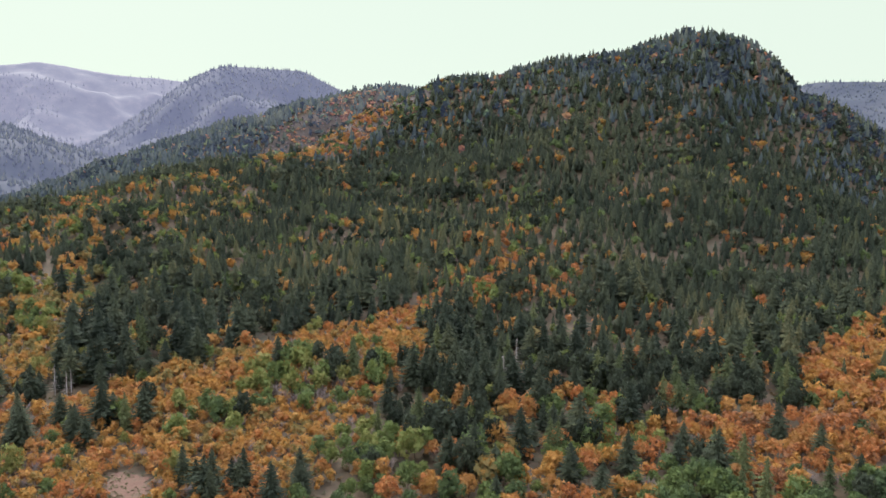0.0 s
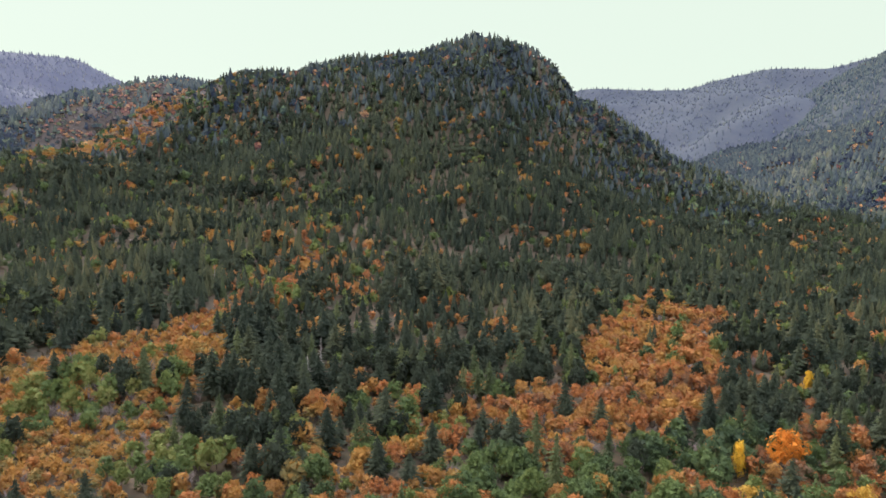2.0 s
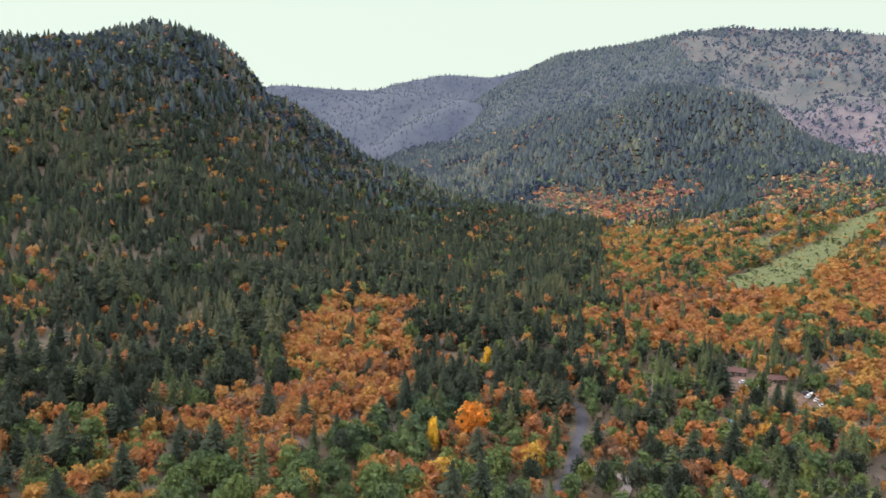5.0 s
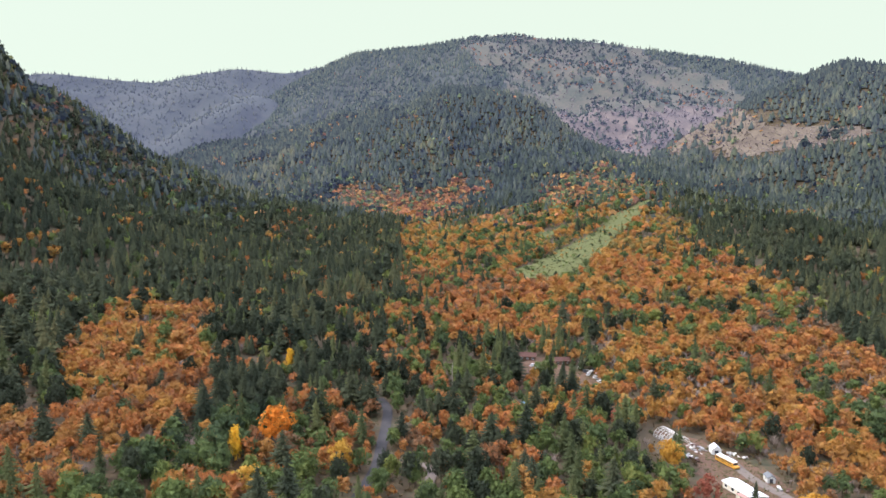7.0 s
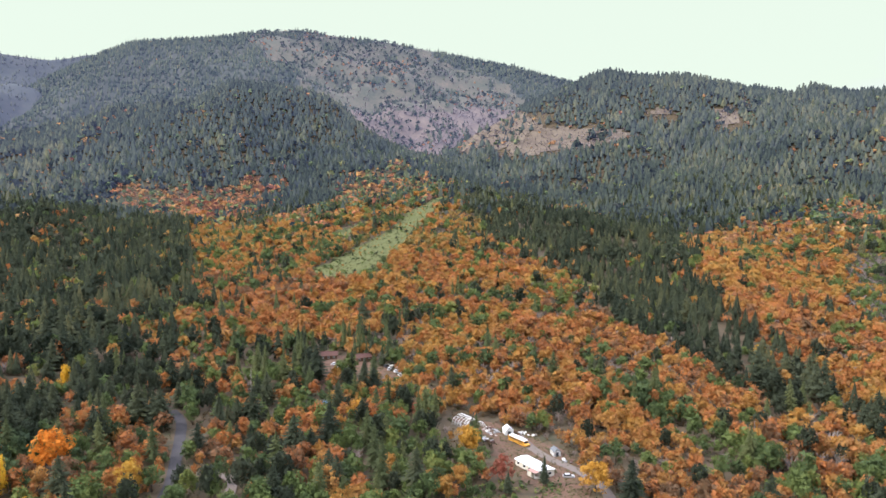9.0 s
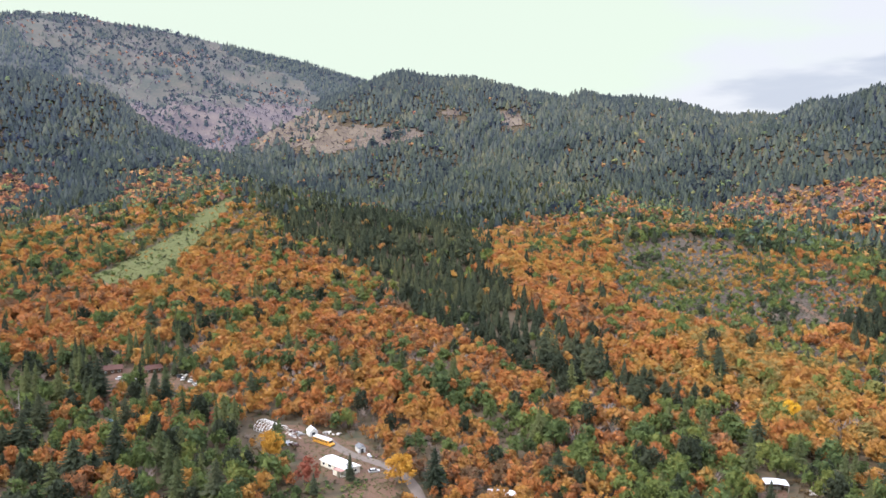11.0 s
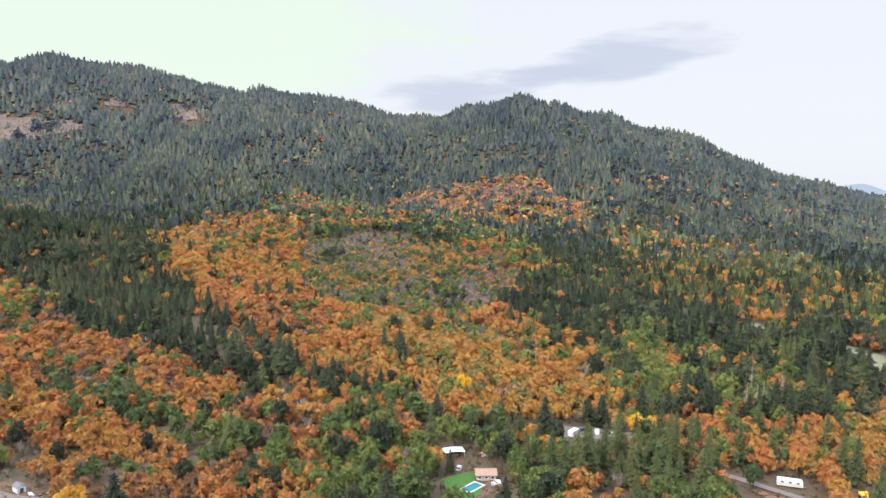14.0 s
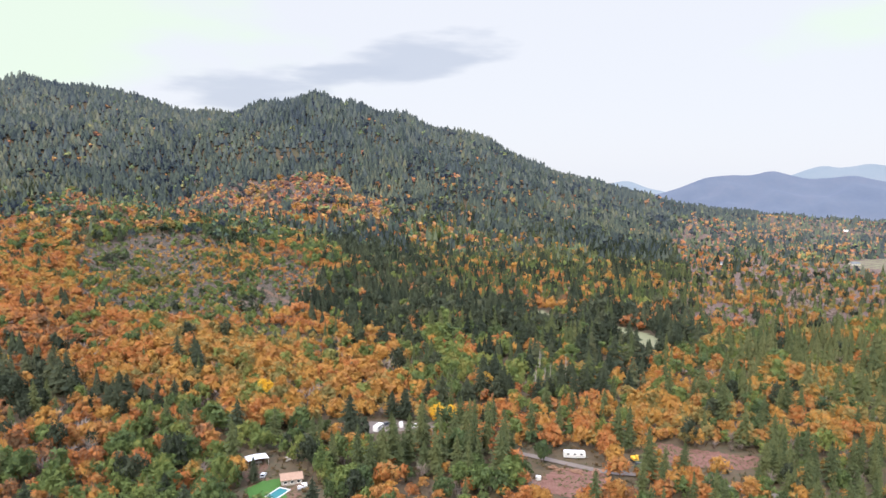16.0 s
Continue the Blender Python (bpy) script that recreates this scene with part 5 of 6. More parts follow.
def gable_hut(name, x, y, heading, long, wide, wall, rise, wall_mat, roof_mat, label, opening=True):
    ob = thing(name, x, y, heading, label, "shed")
    gable_walls(ob, long, wide, wall, rise, wall_mat)
    gable_roof("roof", ob, long, wide, wall, rise, 0.2, roof_mat)
    boxes("door", M_DARK_PAINT if opening else M_TRIM, ob, ((long / 2 + 0.04, 0, wall * 0.45), (0.06, wide * 0.4, wall * 0.9)))
    window(ob, 0, -wide / 2 - 0.03, wall * 0.6, 0.7, 0.6)
    return ob


def car(x, y, heading, paint, label, category="car", van=False, group=""):
    ob = thing("car" if not van else "van", x, y, heading, label, category, group)
    bm = bmesh.new()
    if van:
        outline = [(-2.5, 0.4), (2.5, 0.4), (2.6, 0.95), (1.9, 1.15), (1.35, 2.1), (-2.4, 2.15), (-2.55, 1.2)]
    else:
        outline = [(-2.2, 0.38), (2.15, 0.38), (2.25, 0.72), (2.1, 0.9), (1.1, 1.0), (-2.1, 1.02), (-2.28, 0.8)]
    profile(bm, outline, -0.9, 0.9)
    part("body", bm, paint, ob)
    if van:
        boxes("windscreen", M_GLASS, ob, ((1.66, 0, 1.62), (0.08, 1.6, 0.8), 0, -0.5))
        for s in (-1, 1):
            boxes("window", M_GLASS, ob, ((0.75, s * 0.905, 1.65), (0.9, 0.03, 0.55)))
    else:
        bm = bmesh.new()
        profile(bm, [(1.05, 1.0), (0.45, 1.46), (-1.55, 1.5), (-2.0, 1.02)], -0.76, 0.76)
        cabin = part("cabin", bm, M_GLASS, ob, "dark tinted windows")
        boxes("roof", paint, cabin, ((-0.55, 0, 1.52), (1.95, 1.5, 0.06)), bevel=0.02)
    for s in (-1, 1):
        for wx in (-1.4, 1.4):
            wheel(ob, wx, s * 0.82, 0.33, 0.2)
        boxes("headlight", M_TRIM, ob, ((2.5 if van else 2.2, s * 0.65, 0.75), (0.1, 0.3, 0.14)))
        boxes("tail_light", M_RED_PAINT, ob, ((-2.54 if van else -2.26, s * 0.68, 0.85), (0.06, 0.25, 0.16)))
    return ob


def scrap_pile(x, y, heading, count, spread, seed, label):
    ob = thing("scrap_pile", x, y, heading, label, "scrap pile")
    r = random.Random(seed)
    for k in range(count):
        size = (r.uniform(0.8, 2.6), r.uniform(0.3, 1.3), r.uniform(0.06, 0.7))
        boxes(r.choice(["board", "panel", "crate"]), r.choice([M_TRIM, M_WOOD, M_WHITE_PAINT, M_STEEL, M_WOOD, M_BROWN]), ob,
              ((r.uniform(-spread, spread), r.uniform(-spread, spread) * 0.6, 0.1 + size[2] / 2 + r.random() * 0.4), size, r.uniform(0, 3), r.uniform(-0.25, 0.25)))
    return ob


def log_pile(x, y, heading, count, seed):
    ob = thing("log_pile", x, y, heading, "heap of rough cut logs and slash on red soil", "log pile")
    r = random.Random(seed)
    for k in range(count):
        a, ln = r.uniform(-0.5, 0.5), r.uniform(1.5, 3.6)
        c = (r.uniform(-2.2, 2.2), r.uniform(-1.4, 1.4), 0.2 + r.random() * 1.0)
        bm = bmesh.new()
        rod(bm, (c[0] - ln / 2 * math.cos(a), c[1] - ln / 2 * math.sin(a), c[2] + r.uniform(-0.3, 0.3)), (c[0] + ln / 2 * math.cos(a), c[1] + ln / 2 * math.sin(a), c[2] + r.uniform(-0.3, 0.3)), r.uniform(0.14, 0.26), 7)
        part("log", bm, M_LOGS, ob)


def carport(name, x, y, heading, long, wide, high, roof_mat, label):
    ob = thing(name, x, y, heading, label, "carport")
    bm = bmesh.new()
    profile(bm, [(-long / 2, high), (0, high + 0.35), (long / 2, high), (long / 2, high + 0.12), (0, high + 0.47), (-long / 2, high + 0.12)], -wide / 2, wide / 2)
    part("roof", bm, roof_mat, ob)
    for sx in (-1, 0, 1):
        for sy in (-1, 1):
            boxes("post", M_WOOD, ob, ((sx * (long / 2 - 0.2), sy * (wide / 2 - 0.2), high / 2 - 0.2), (0.15, 0.15, high + 0.5)))
    boxes("back_wall", M_LOG, ob, ((0, wide / 2 - 0.3, high / 2 - 0.1), (long - 0.6, 0.1, high - 0.1)))
    boxes("workbench", M_WOOD, ob, ((0, 0.4, 0.45), (long * 0.5, 1.0, 0.9)))
    return ob


def swimming_pool(x, y, heading):
    ob = thing("swimming_pool", x, y, heading, "small rectangular pool with turquoise water and white rim", "swimming pool", lift=0.45)
    for name, c, s in (("rim", (0, 2.3, 0.1), (9.2, 0.6, 0.3)), ("rim", (0, -2.3, 0.1), (9.2, 0.6, 0.3)), ("rim", (4.3, 0, 0.1), (0.6, 4.0, 0.3)), ("rim", (-4.3, 0, 0.1), (0.6, 4.0, 0.3))):
        boxes(name, M_CONCRETE, ob, (c, s), bevel=0.04)
    boxes("water", M_WATER, ob, ((0, 0, 0.04), (8.0, 4.0, 0.1)))
    for s in (-1, 1):
        bm = bmesh.new()
        pts = [(4.0, s * 0.3, 0.1), (4.1, s * 0.3, 0.9), (4.5, s * 0.3, 0.95), (4.7, s * 0.3, 0.2)]
        for p, q in zip(pts, pts[1:]):
            rod(bm, p, q, 0.03, 6)
        part("ladder_rail", bm, M_STEEL, ob)


def excavator(x, y, heading):
    ob = thing("excavator", x, y, heading, "yellow tracked excavator parked on red soil", "excavator")
    for s in (-1, 1):
        bm = bmesh.new()
        profile(bm, [(-1.7, 0.15), (-1.4, 0.0), (1.4, 0.0), (1.7, 0.15), (1.8, 0.45), (1.4, 0.8), (-1.4, 0.8), (-1.8, 0.45)], s * 1.05 - 0.28, s * 1.05 + 0.28)
        part("track", bm, M_BLACK, ob)
    body = boxes("body", M_DIGGER, ob, ((-0.3, 0, 1.35), (2.9, 2.3, 0.9)), bevel=0.08)
    boxes("counterweight", M_DIGGER, body, ((-1.9, 0, 1.4), (0.5, 2.2, 1.0)), bevel=0.1)
    cab = boxes("cab", M_DIGGER, ob, ((0.5, 0.65, 2.35), (1.3, 0.95, 1.2)), bevel=0.06)
    boxes("window", M_GLASS, cab, ((1.16, 0.65, 2.45), (0.04, 0.8, 0.8)))
    boxes("window", M_GLASS, cab, ((0.5, 1.14, 2.45), (1.0, 0.04, 0.75)))
    for name, a, b, w in (("boom", (1.0, -0.2, 1.6), (3.1, -0.2, 3.4), 0.22), ("arm", (3.1, -0.2, 3.4), (4.1, -0.2, 1.5), 0.18)):
        bm = bmesh.new()
        rod(bm, a, b, w, 6)
        part(name, bm, M_DIGGER, ob)
    bm = bmesh.new()
    profile(bm, [(3.6, 0.5), (4.3, 0.4), (4.5, 1.1), (4.1, 1.5), (3.7, 1.2)], -0.6, 0.2)
    part("bucket", bm, M_STEEL, ob)


def camper(x, y, heading, long, label):
    ob = thing("camper_trailer", x, y, heading, label, "trailer")
    bm = bmesh.new()
    h = long / 2
    profile(bm, [(-h, 0.6), (h - 0.4, 0.6), (h, 1.2), (h - 0.1, 2.6), (h - 0.6, 3.0), (-h + 0.3, 3.0), (-h, 2.7)], -1.25, 1.25)
    part("body", bm, M_WHITE_PAINT, ob)
    for s in (-1, 1):
        boxes("stripe", M_STEEL, ob, ((0, s * 1.265, 1.25), (long * 0.9, 0.02, 0.22)))
        for k in range(3):
            boxes("window", M_GLASS, ob, ((-h * 0.6 + k * h * 0.6, s * 1.265, 2.05), (1.0, 0.03, 0.55)))
        for wx in (-0.45, 0.45):
            wheel(ob, wx, s * 1.1, 0.35, 0.22)
    boxes("air_conditioner", M_TRIM, ob, ((0.3, 0, 3.14), (0.9, 0.7, 0.28)), bevel=0.05)
    bm = bmesh.new()
    rod(bm, (h - 0.3, 0, 0.55), (h + 1.2, 0, 0.5), 0.07)
    part("drawbar", bm, M_STEEL, ob)


# the homestead with the bus
school_bus(298.5, 63.2, -125)
mobile_home(271.6, 51.0, -128)
gable_hut("garden_shed", 291.0, 46.0, -150, 4.2, 3.0, 2.2, 0.9, M_WHITE_PAINT, M_GREY_ROOF, "small white shed with a dark grey roof")
gable_hut("plywood_hut", 309.0, 70.5, -150, 4.4, 3.8, 2.3, 1.5, M_TRIM, M_WHITE_METAL, "pale gabled hut with a dark doorway")
car(269.5, 37.3, -72, M_SILVER, "silver estate car parked on the gravel drive")
hoop_house(313.0, 90.0, -125)
scrap_pile(309.0, 77.5, -125, 26, 5.0, 3, "heap of white boards, panels and scrap")
scrap_pile(311.5, 62.0, -100, 16, 3.5, 4, "scattered boards and scrap behind the bus")
scrap_pile(297.5, 76.0, -110, 12, 3.5, 5, "pale scrap boards lying on bare soil")
scrap_pile(285.0, 40.0, -110, 5, 2.0, 6, "few white panels beside the shed")
# cabins at the foot of the slope
house("cabin", 383.5, 199.0, -60, 10.0, 7.0, 2.8, 1.6, M_LOG, M_BROWN, "dark log cabin with a reddish-brown shingle roof", "cabin")
house("cabin", 388.0, 178.5, -45, 9.0, 6.5, 2.7, 1.5, M_LOG, M_BROWN, "small dark cabin with a brown shingle roof", "cabin")
carport("carport", 390.0, 229.0, -70, 8.0, 5.0, 2.6, M_WOOD, "open shed with a pale flat roof among conifers")
for n, (px, py, head, paint, words) in enumerate([
        (386, 166, 20, M_WHITE_PAINT, "old white car in a row of parked cars"), (382, 161, 35, M_DARK_PAINT, "old dark car in a row of parked cars"),
        (378, 157, 10, M_WHITE_PAINT, "old white car in a row of parked cars"), (375, 151, 60, M_SILVER, "old silver car in a row of parked cars"),
        (370, 147, 40, M_WHITE_PAINT, "old white car in a row of parked cars"), (388, 159, 50, M_DARK_PAINT, "old dark car in a row of parked cars"),
        (381, 150, 15, M_WHITE_PAINT, "old white car in a row of parked cars")]):
    car(px, py, head, paint, words, group="cars beside the cabins")
scrap_pile(384.0, 157.0, 30, 14, 4.0, 31, "white and grey junk between the parked cars")
scrap_pile(376.0, 151.0, 60, 12, 3.5, 32, "pale junk heaped beside the parked cars")
car(374.0, 190.0, -20, M_WHITE_PAINT, "white car parked in front of the cabin")
scrap_pile(372.0, 184.0, -20, 8, 3.0, 9, "white and grey clutter in the cabin yard")
tarp = thing("tarpaulin", 318.0, 166.0, 20, "blue tarpaulin spread over a low heap", "tarpaulin")
bm = bmesh.new()
bmesh.ops.create_grid(bm, x_segments=8, y_segments=6, size=1, matrix=Matrix.Diagonal((2.6, 1.8, 1, 1)))
for v in bm.verts:
    v.co.z = 1.1 * max(0, 1 - (v.co.x / 2.7) ** 2) * max(0, 1 - (v.co.y / 1.9) ** 2) + 0.35 + 0.12 * noise.noise(v.co * 1.5)
part("sheet", bm, M_BLUE, tarp)
# the house with the pool
carport("carport", 265.5, -114.5, -98, 8.5, 5.5, 2.9, M_WHITE_METAL, "open shelter with a bright white metal roof")
patch("lawn", LAWN, M_LAWN, "bright green mown lawn round the pool", "lawn", 0.32, 0.5)
swimming_pool(233.8, -108.6, -62)
house("house", 241.0, -117.5, -110, 7.5, 5.6, 2.4, 1.3, M_WOOD, M_TAN, "cream cottage with a tan shingle roof")
house("house", 212.5, -128.0, -30, 9.0, 6.5, 2.6, 1.5, M_WALL, M_TAN, "low house with a tan roof between trees")
scrap_pile(234.0, -118.5, -60, 9, 2.2, 12, "white garden furniture and boxes on the patio")
car(252.5, -111.5, -40, M_WHITE_PAINT, "small white utility cart on the red yard")
scrap_pile(262.0, -126.0, 10, 4, 1.6, 14, "pale boards beside the shelter")
house("house", 248.0, -11.3, -95, 9.0, 6.0, 2.7, 1.2, M_WALL, M_WHITE_METAL, "house with a bright white metal roof")
# the lots along the lane
camper(193.5, -222.5, -132, 9.0, "long white camper trailer beside the gravel lane")
camper(270.0, -175.5, -60, 6.5, "white camper trailer at the edge of a gravel lot")
car(268.5, -187.0, -30, M_WHITE_PAINT, "white van on the gravel lot", "van", True)
car(264.5, -192.5, -100, M_WHITE_PAINT, "white car on the gravel lot")
car(274.0, -183.0, -80, M_DARK_PAINT, "dark car on the gravel lot")
excavator(177.0, -241.0, 150)
car(171.0, -237.5, -160, M_DARK_PAINT, "dark van beside the excavator", "van", True)
car(163.0, -229.5, -140, M_WHITE_PAINT, "white car on the gravel lane")
log_pile(188.0, -206.0, 30, 16, 21)
log_pile(176.5, -216.0, -50, 22, 22)
log_pile(181.0, -209.5, 10, 10, 23)
tank = thing("water_tank", 185.0, -192.5, 0, "squat white plastic water tank", "tank")
bm = bmesh.new()
bmesh.ops.create_cone(bm, cap_ends=True, segments=20, radius1=1.1, radius2=1.1, depth=1.7, matrix=Matrix.Translation((0, 0, 0.8)))
bmesh.ops.create_cone(bm, cap_ends=True, segments=20, radius1=1.1, radius2=0.3, depth=0.4, matrix=Matrix.Translation((0, 0, 1.85)))
part("shell", bm, M_WHITE_PAINT, tank)
bm = bmesh.new()
bmesh.ops.create_cone(bm, cap_ends=True, segments=12, radius1=0.28, radius2=0.26, depth=0.15, matrix=Matrix.Translation((0, 0, 2.1)))
part("lid", bm, M_BLACK, tank)
# houses down the valley
for px, py, head, long, wide, wm, rm, words in [
        (576, -985, 30, 14, 9, M_WALL, M_GREY_ROOF, "grey-roofed barn far down the valley"), (553, -748, -20, 14, 9, M_WALL, M_GREY_ROOF, "grey-roofed house among autumn trees"),
        (443, -562, 10, 12, 8, M_WALL, M_GREY_ROOF, "grey-roofed house beside a pasture"), (790, -1895, 20, 13, 8, M_WHITE_PAINT, M_WHITE_METAL, "white building on the far plain"),
        (474, -1175, 60, 14, 8, M_WALL, M_GREY_ROOF, "grey-roofed farm building at the edge of a field"), (640, -1500, 0, 18, 10, M_WALL, M_GREY_ROOF, "distant house on the valley plain"),
        (590, -770, 40, 12, 8, M_WHITE_PAINT, M_GREY_ROOF, "white house among autumn trees")]:
    house("house" if "barn" not in words else "barn", px, py, head, long, wide, 4.0, 2.2, wm, rm, words, "house" if "barn" not in words else "barn", group="houses down the valley")

# grass tussocks on the meadow and weeds on the bare yards
def tufts(outlines, each, wide, tall, lift, seed):
    r = np.random.default_rng(seed)
    makes = [leaf_crown(1, 3, 0.2, -0.1) for _ in range(5)]
    out = []
    for outline in outlines:
        xs, ys = [q[0] for q in outline], [q[1] for q in outline]
        count = int((max(xs) - min(xs)) * (max(ys) - min(ys)) / each)
        px, py = r.uniform(min(xs), max(xs), count), r.uniform(min(ys), max(ys), count)
        m = inside(px, py, outline) & (value_noise(px / 7, py / 7, seed) + 0.3 * r.random(count) > 0.5)
        px, py = px[m], py[m]
        n = len(px)
        if n:
            out.append(plant_all(makes, px, py, land(px, py) + lift, tall * (0.5 + r.random(n)), wide * (0.6 + 0.9 * r.random(n)), r.random(n) * 6, r.random(n), r.integers(0, 5, n)))
    v, f = joined([(q[0], q[1]) for q in out])
    return v, f, np.concatenate([q[2] for q in out])


M_TUSSOCK = material("tussock_grass", [(0.042, 0.047, 0.021), (0.069, 0.074, 0.029), (0.113, 0.108, 0.043)], 0.3, 0.95, 0.6)
M_LOW_BRUSH = material("low_grey_brush", [(0.07, 0.062, 0.05), (0.1, 0.088, 0.07), (0.075, 0.085, 0.05), (0.14, 0.12, 0.1), (0.11, 0.075, 0.05)], 0.3, 0.95, 0.7)
M_WEEDS = material("dry_weeds", [(0.05, 0.06, 0.03), (0.07, 0.085, 0.036), (0.1, 0.09, 0.045), (0.16, 0.13, 0.075), (0.12, 0.075, 0.045)], 0.5, 0.95, 0.7)
v, f, tone = tufts([o for kind, o in CLEARINGS if kind == "meadow"], 9.0, 2.8, 1.5, 0.5, 90)
tagged(new("tussock_grass", mesh_of("tussock_grass", v, f, M_TUSSOCK, tone=tone)), "olive tussocks and low brush on the meadow", "grass", kind="stuff")
v, f, tone = tufts([o for kind, o in STANDS if kind == "brush"], 5.0, 3.2, 1.9, 0.3, 93)
tagged(new("low_brush", mesh_of("low_brush", v, f, M_LOW_BRUSH, tone=tone)), "low grey-green and brown brush on the open slope", "brush", kind="stuff")
v, f, tone = tufts([o for kind, o in CLEARINGS if kind in ("yard", "logging")], 2.2, 1.7, 0.6, 0.1, 91)
f = f[~inside(v[f[:, 0], 0], v[f[:, 0], 1], LAWN)]
tagged(new("yard_weeds", mesh_of("yard_weeds", v, f, M_WEEDS, tone=tone)), "dry weeds and leaf litter on the bare yards", "weeds", kind="stuff")
verges = [[(float(q[0] + a), float(q[1] + b)) for a, b in ((-7, -7), (7, -7), (7, 7), (-7, 7))] for line in ROADS[:3] + ROADS[-1:] for q in line[::6]]
v, f, tone = tufts(verges, 2.2, 1.0, 0.7, 0.0, 92)
off = np.ones(len(f), bool)
for line in ROADS:
    for q in line:
        off &= (v[f[:, 0], 0] - q[0]) ** 2 + (v[f[:, 0], 1] - q[1]) ** 2 > 3.4 ** 2
tagged(new("verge_weeds", mesh_of("verge_weeds", v, f[off], M_WEEDS, tone=tone)), "dry weeds and low scrub along the road verges", "weeds", kind="stuff")


# low bushes between the trees of the valley floor
def understory(count, seed):
    r = np.random.default_rng(seed)
    d, a = np.sqrt(r.uniform(222 ** 2, 440 ** 2, count)), np.radians(r.uniform(-35, 163, count))
    px, py = d * np.sin(a), d * np.cos(a)
    keep = np.ones(count, bool)
    for kind, outline in CLEARINGS:
        keep &= ~inside(px, py, outline)
    for line in ROADS:
        for q in line:
            keep &= (px - q[0]) ** 2 + (py - q[1]) ** 2 > 4.5 ** 2
    for qx, qy, qr in BUILT_SPOTS:
        keep &= (px - qx) ** 2 + (py - qy) ** 2 > qr ** 2
    px, py = px[keep], py[keep]
    n = len(px)
    makes = [leaf_crown(2, 4, 0.24, -0.1) for _ in range(6)]
    return plant_all(makes, px, py, land(px, py) + 0.1, 0.9 + 1.6 * r.random(n), 1.4 + 2.0 * r.random(n), r.random(n) * 6, np.clip(value_noise(px / 9, py / 9, seed) + 0.4 * (r.random(n) - 0.5), 0, 1), r.integers(0, 6, n))


BUILT_SPOTS = [(271, 51, 12), (298, 63, 9), (266, -114, 8), (241, -117, 7), (234, -108, 9), (194, -222, 7), (270, -176, 7), (248, -11, 8), (313, 90, 9), (270, 37, 5)]
M_BUSH = material("low_bushes", [(0.05, 0.06, 0.03), (0.085, 0.075, 0.04), (0.15, 0.095, 0.045), (0.1, 0.085, 0.06), (0.075, 0.09, 0.04), (0.2, 0.12, 0.05)], 0.5, 0.95, 0.7, ragged=0.43)
v, f, tone = tufts([[(222, 34), (262, 38), (263, 48), (252, 66), (240, 74), (222, 60)]], 4.5, 3.0, 2.3, 0.1, 95)
tagged(new("garden_brush", mesh_of("garden_brush", v, f, M_GREEN, tone=tone)), "green brush beside the mobile home", "brush", kind="stuff")
v, f, tone = understory(13000, 94)
tagged(new("low_bushes", mesh_of("low_bushes", v, f, M_BUSH, tone=tone)), "low brown and green bushes between the valley trees", "bushes", kind="stuff")


# dead grey conifers that stand among the living
def snag(x, y, tall, seed):
    ob = tagged(new("dead_tree"), "dead grey conifer with bare broken branches", "dead tree", "dead trees in the woods")
    r = np.random.default_rng(seed)
    ob.matrix_basis = Matrix.LocRotScale((x, y, float(land(x, y))), Euler((0, 0, seed)), (tall, tall, tall))
    v, f = prism((0, 0, -0.03), (0.015, 0.01, 1.0), 0.018, 0.003, 6)
    me = new("trunk", mesh_of("trunk", v, f, M_SNAG))
    me.parent = ob
    out = []
    for k in range(46):
        h = 0.2 + 0.76 * k / 46
        a, long = r.random() * 6.28, 0.17 * (1.05 - h) * (0.5 + r.random()) + 0.02
        out.append(prism((0, 0, h), (long * math.cos(a), long * math.sin(a), h - 0.02 + 0.03 * r.random()), 0.006, 0.002, 3))
    v, f = joined(out)
    me = new("crown", mesh_of("crown", v, f, M_SNAG))
    me.parent = ob


M_SNAG = material("dead_wood", [(0.2, 0.175, 0.155), (0.3, 0.27, 0.24), (0.38, 0.35, 0.32)], 0.5, 0.95)
for k, (px, py, h) in enumerate(SNAGS):
    snag(px, py, h, k + 1)

# ---- single trees that stand out ----
M_FLAME = material("bright_orange_leaves", [(0.5, 0.16, 0.03), (0.62, 0.22, 0.035), (0.55, 0.2, 0.04)], 0.5, 0.8, 0.5, ragged=0.47)
M_GOLD = material("golden_leaves", [(0.4, 0.2, 0.05), (0.5, 0.27, 0.05), (0.45, 0.26, 0.06)], 0.5, 0.8, 0.5, ragged=0.47)
M_OCHRE = material("ochre_leaves", [(0.42, 0.24, 0.05), (0.5, 0.3, 0.06), (0.38, 0.25, 0.06)], 0.5, 0.8, 0.5, ragged=0.47)
M_RUST = material("rust_red_leaves", [(0.2, 0.06, 0.045), (0.28, 0.09, 0.06), (0.22, 0.1, 0.07)], 0.5, 0.85, 0.5, ragged=0.5)
BIG = [leaf_crown(15, 46, 0.055, 0.12, 0.36) for _ in range(3)]
SLIM = [leaf_crown(13, 34, 0.06, 0.08, 0.2) for _ in range(2)]
SPIRE = [fir_crown(24, 10, 0.3, 0.85, 0.8) for _ in range(3)]
OAK_STEM, FIR_STEM = stem(0.55, 0.02, 5), stem(0.9, 0.014, 0)
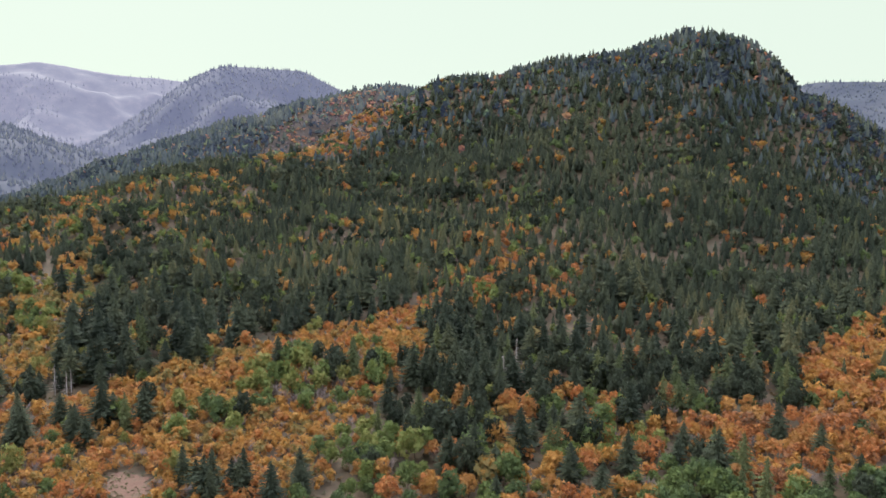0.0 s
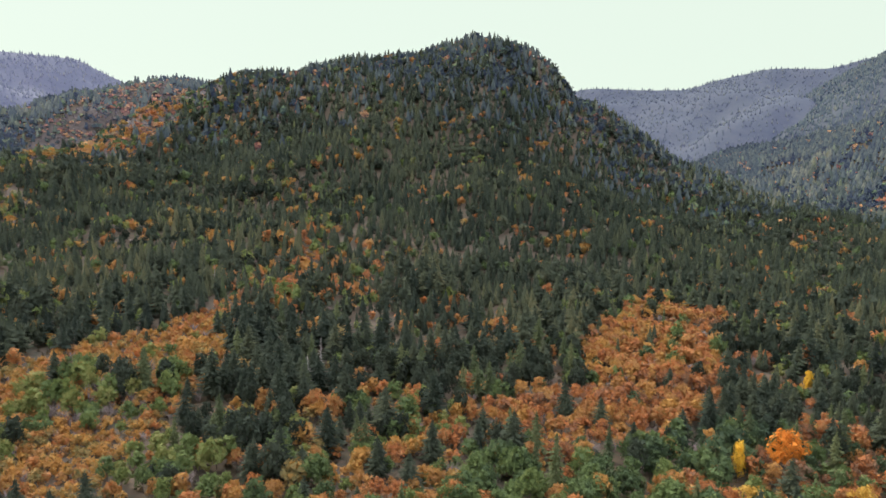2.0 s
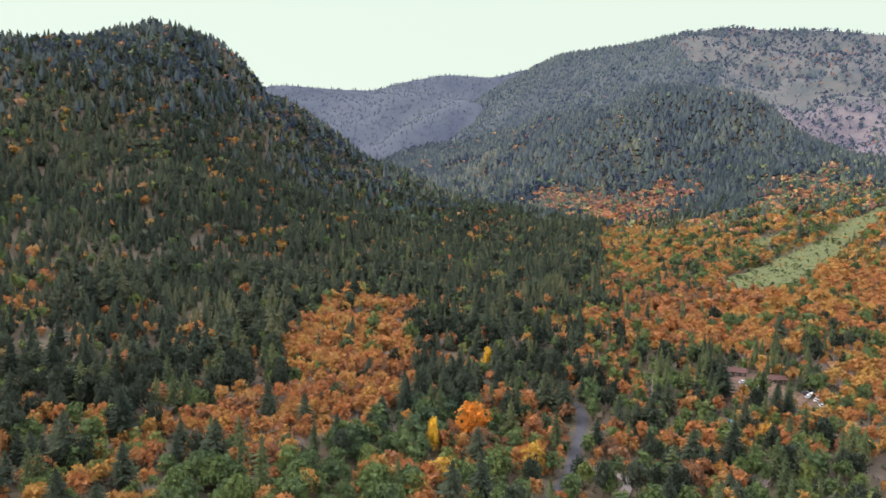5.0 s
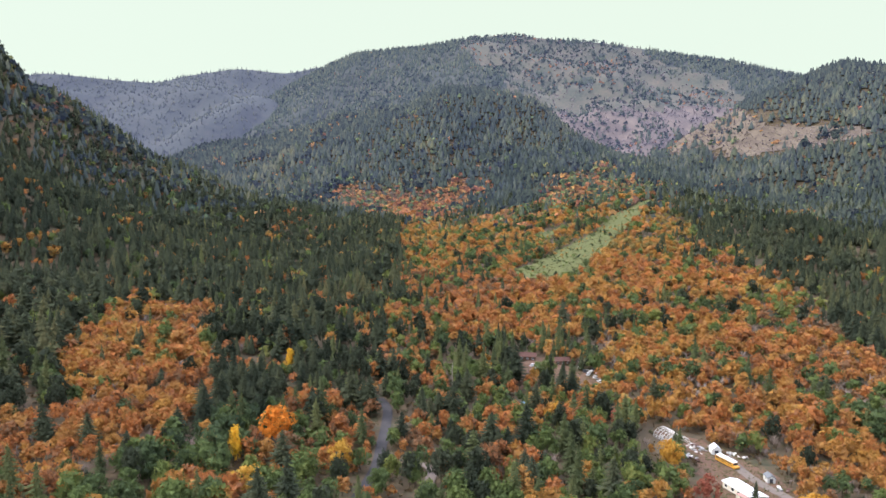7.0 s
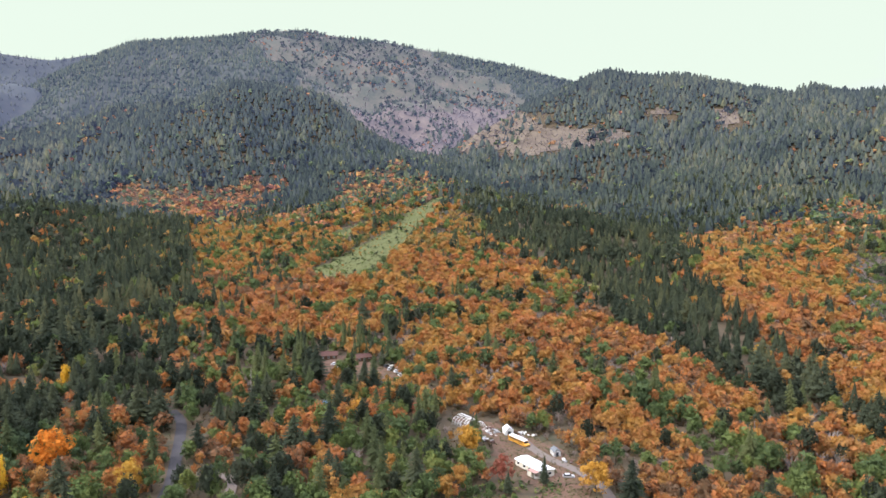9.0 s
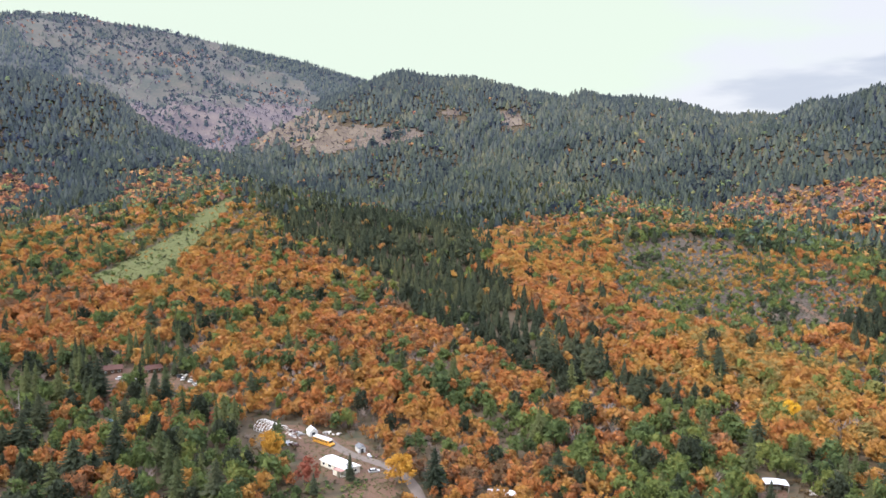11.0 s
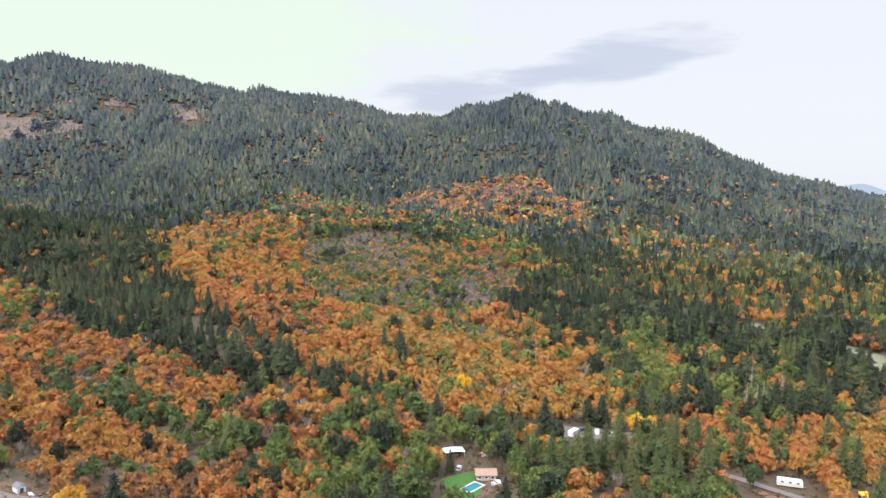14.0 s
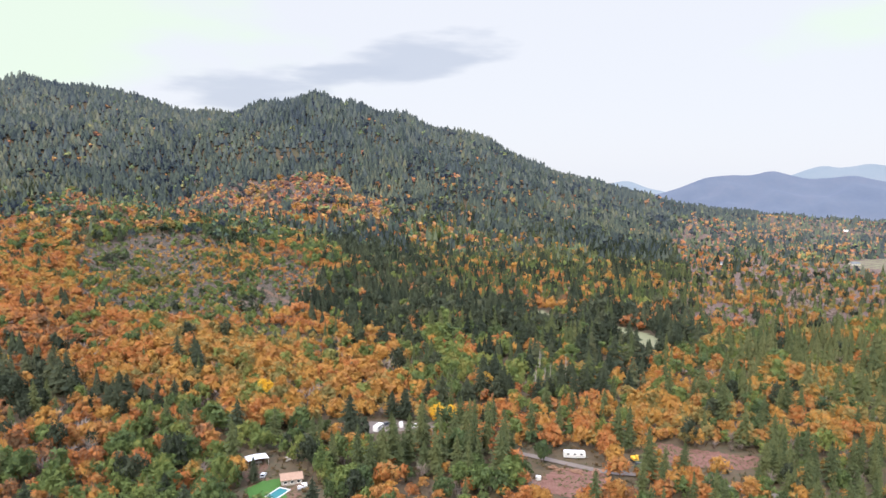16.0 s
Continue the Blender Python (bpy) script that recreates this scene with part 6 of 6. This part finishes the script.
for n, (px, py, tall, wide, shape, mat, name, words, category) in enumerate([
        (280, 294, 13, 8, SLIM, M_YELLOW, "maple_tree", "bright yellow maple among dark conifers", "maple tree"),
        (272, 290, 8, 7, SLIM, M_OCHRE, "maple_tree", "small yellow-green maple below the conifers", "maple tree"),
        (180, 220, 17, 9, SLIM, M_YELLOW, "poplar_tree", "slim pale yellow poplar in front of conifers", "poplar tree"),
        (165, 215, 12, 7, SLIM, M_OCHRE, "poplar_tree", "slim ochre poplar beside the woods", "poplar tree"),
        (202, 221, 19, 17, BIG, M_FLAME, "maple_tree", "flaming orange maple with a broad crown", "maple tree"),
        (191, 206, 9, 5, SLIM, M_YELLOW, "poplar_tree", "small lemon-yellow poplar in the woods", "poplar tree"),
        (166, 196, 12, 16, BIG, M_OCHRE, "oak_tree", "broad ochre and olive oak near the road", "oak tree"),
        (202, 185, 13, 13, BIG, M_OCHRE, "oak_tree", "ochre-brown oak with a rounded crown by the road", "oak tree"),
        (188, 190, 13, 15, BIG, M_GREEN, "broadleaf_tree", "broad green tree beside the road", "broadleaf tree"),
        (333, -149, 14, 10, BIG, M_YELLOW, "maple_tree", "yellow maple at the foot of the orange slope", "maple tree"),
        (462, -48, 12, 11, BIG, M_OCHRE, "maple_tree", "golden maple on the low spur", "maple tree"),
        (263, -204, 10, 8, BIG, M_YELLOW, "maple_tree", "pale golden maple beside the lot", "maple tree"),
        (258, -208, 10, 8, BIG, M_YELLOW, "maple_tree", "pale golden maple beside the lot", "maple tree"),
        (285, -255, 13, 9, BIG, M_OCHRE, "maple_tree", "golden-orange maple in the valley woods", "maple tree"),
        (276, 80, 14, 11, BIG, M_GOLD, "oak_tree", "golden-orange oak beside the greenhouse frame", "oak tree"),
        (259, 26, 13, 14, BIG, M_GOLD, "oak_tree", "golden-orange oak beside the driveway", "oak tree"),
        (301, 141, 11, 12, BIG, M_GOLD, "oak_tree", "golden oak among green trees", "oak tree"),
        (314, 117, 9, 7, SLIM, M_RUST, "maple_tree", "small red maple at the slope's foot", "maple tree"),
        (255, 60, 12, 10, BIG, M_RUST, "maple_tree", "thin rust-red tree beside the mobile home", "maple tree"),
        (294, 83, 12, 7, SPIRE, M_FIR, "fir_tree", "dark fir in front of the greenhouse frame", "conifer tree"),
        (259, 45, 12, 6, SPIRE, M_FIR, "fir_tree", "young fir at the porch of the mobile home", "conifer tree"),
        (247, 56, 9, 5, SPIRE, M_FIR, "fir_tree", "young fir below the mobile home", "conifer tree"),
        (330, 184, 22, 8, SPIRE, M_FIR, "fir_tree", "tall dark spire-shaped fir near the cabins", "conifer tree"),
        (372, 208, 20, 6, SPIRE, M_FIR, "fir_tree", "tall dark spire-shaped fir near the cabins", "conifer tree"),
        (378, 213, 22, 6, SPIRE, M_FIR, "fir_tree", "tall dark spire-shaped fir near the cabins", "conifer tree"),
        (383, 219, 21, 6, SPIRE, M_FIR, "fir_tree", "tall dark spire-shaped fir near the cabins", "conifer tree"),
        (366, 205, 19, 7, SPIRE, M_FIR, "fir_tree", "tall dark spire-shaped fir near the cabins", "conifer tree"),
        (360, 172, 17, 7, SPIRE, M_FIR, "fir_tree", "dark spire-shaped fir beside the parked cars", "conifer tree"),
        (351, 160, 16, 8, SPIRE, M_FIR, "fir_tree", "dark fir beside the parked cars", "conifer tree"),
        (249, -106, 11, 6, SPIRE, M_FIR, "fir_tree", "fir at the edge of the red yard", "conifer tree")]):
    tree = tree_thing(name, shape[n % len(shape)], FIR_STEM if shape is SPIRE else OAK_STEM, mat, words, category, "trees that stand out")
    tree.matrix_basis = Matrix.LocRotScale((px, py, float(land(px, py))), Euler((0, 0, n * 1.3)), (wide, wide, tall))
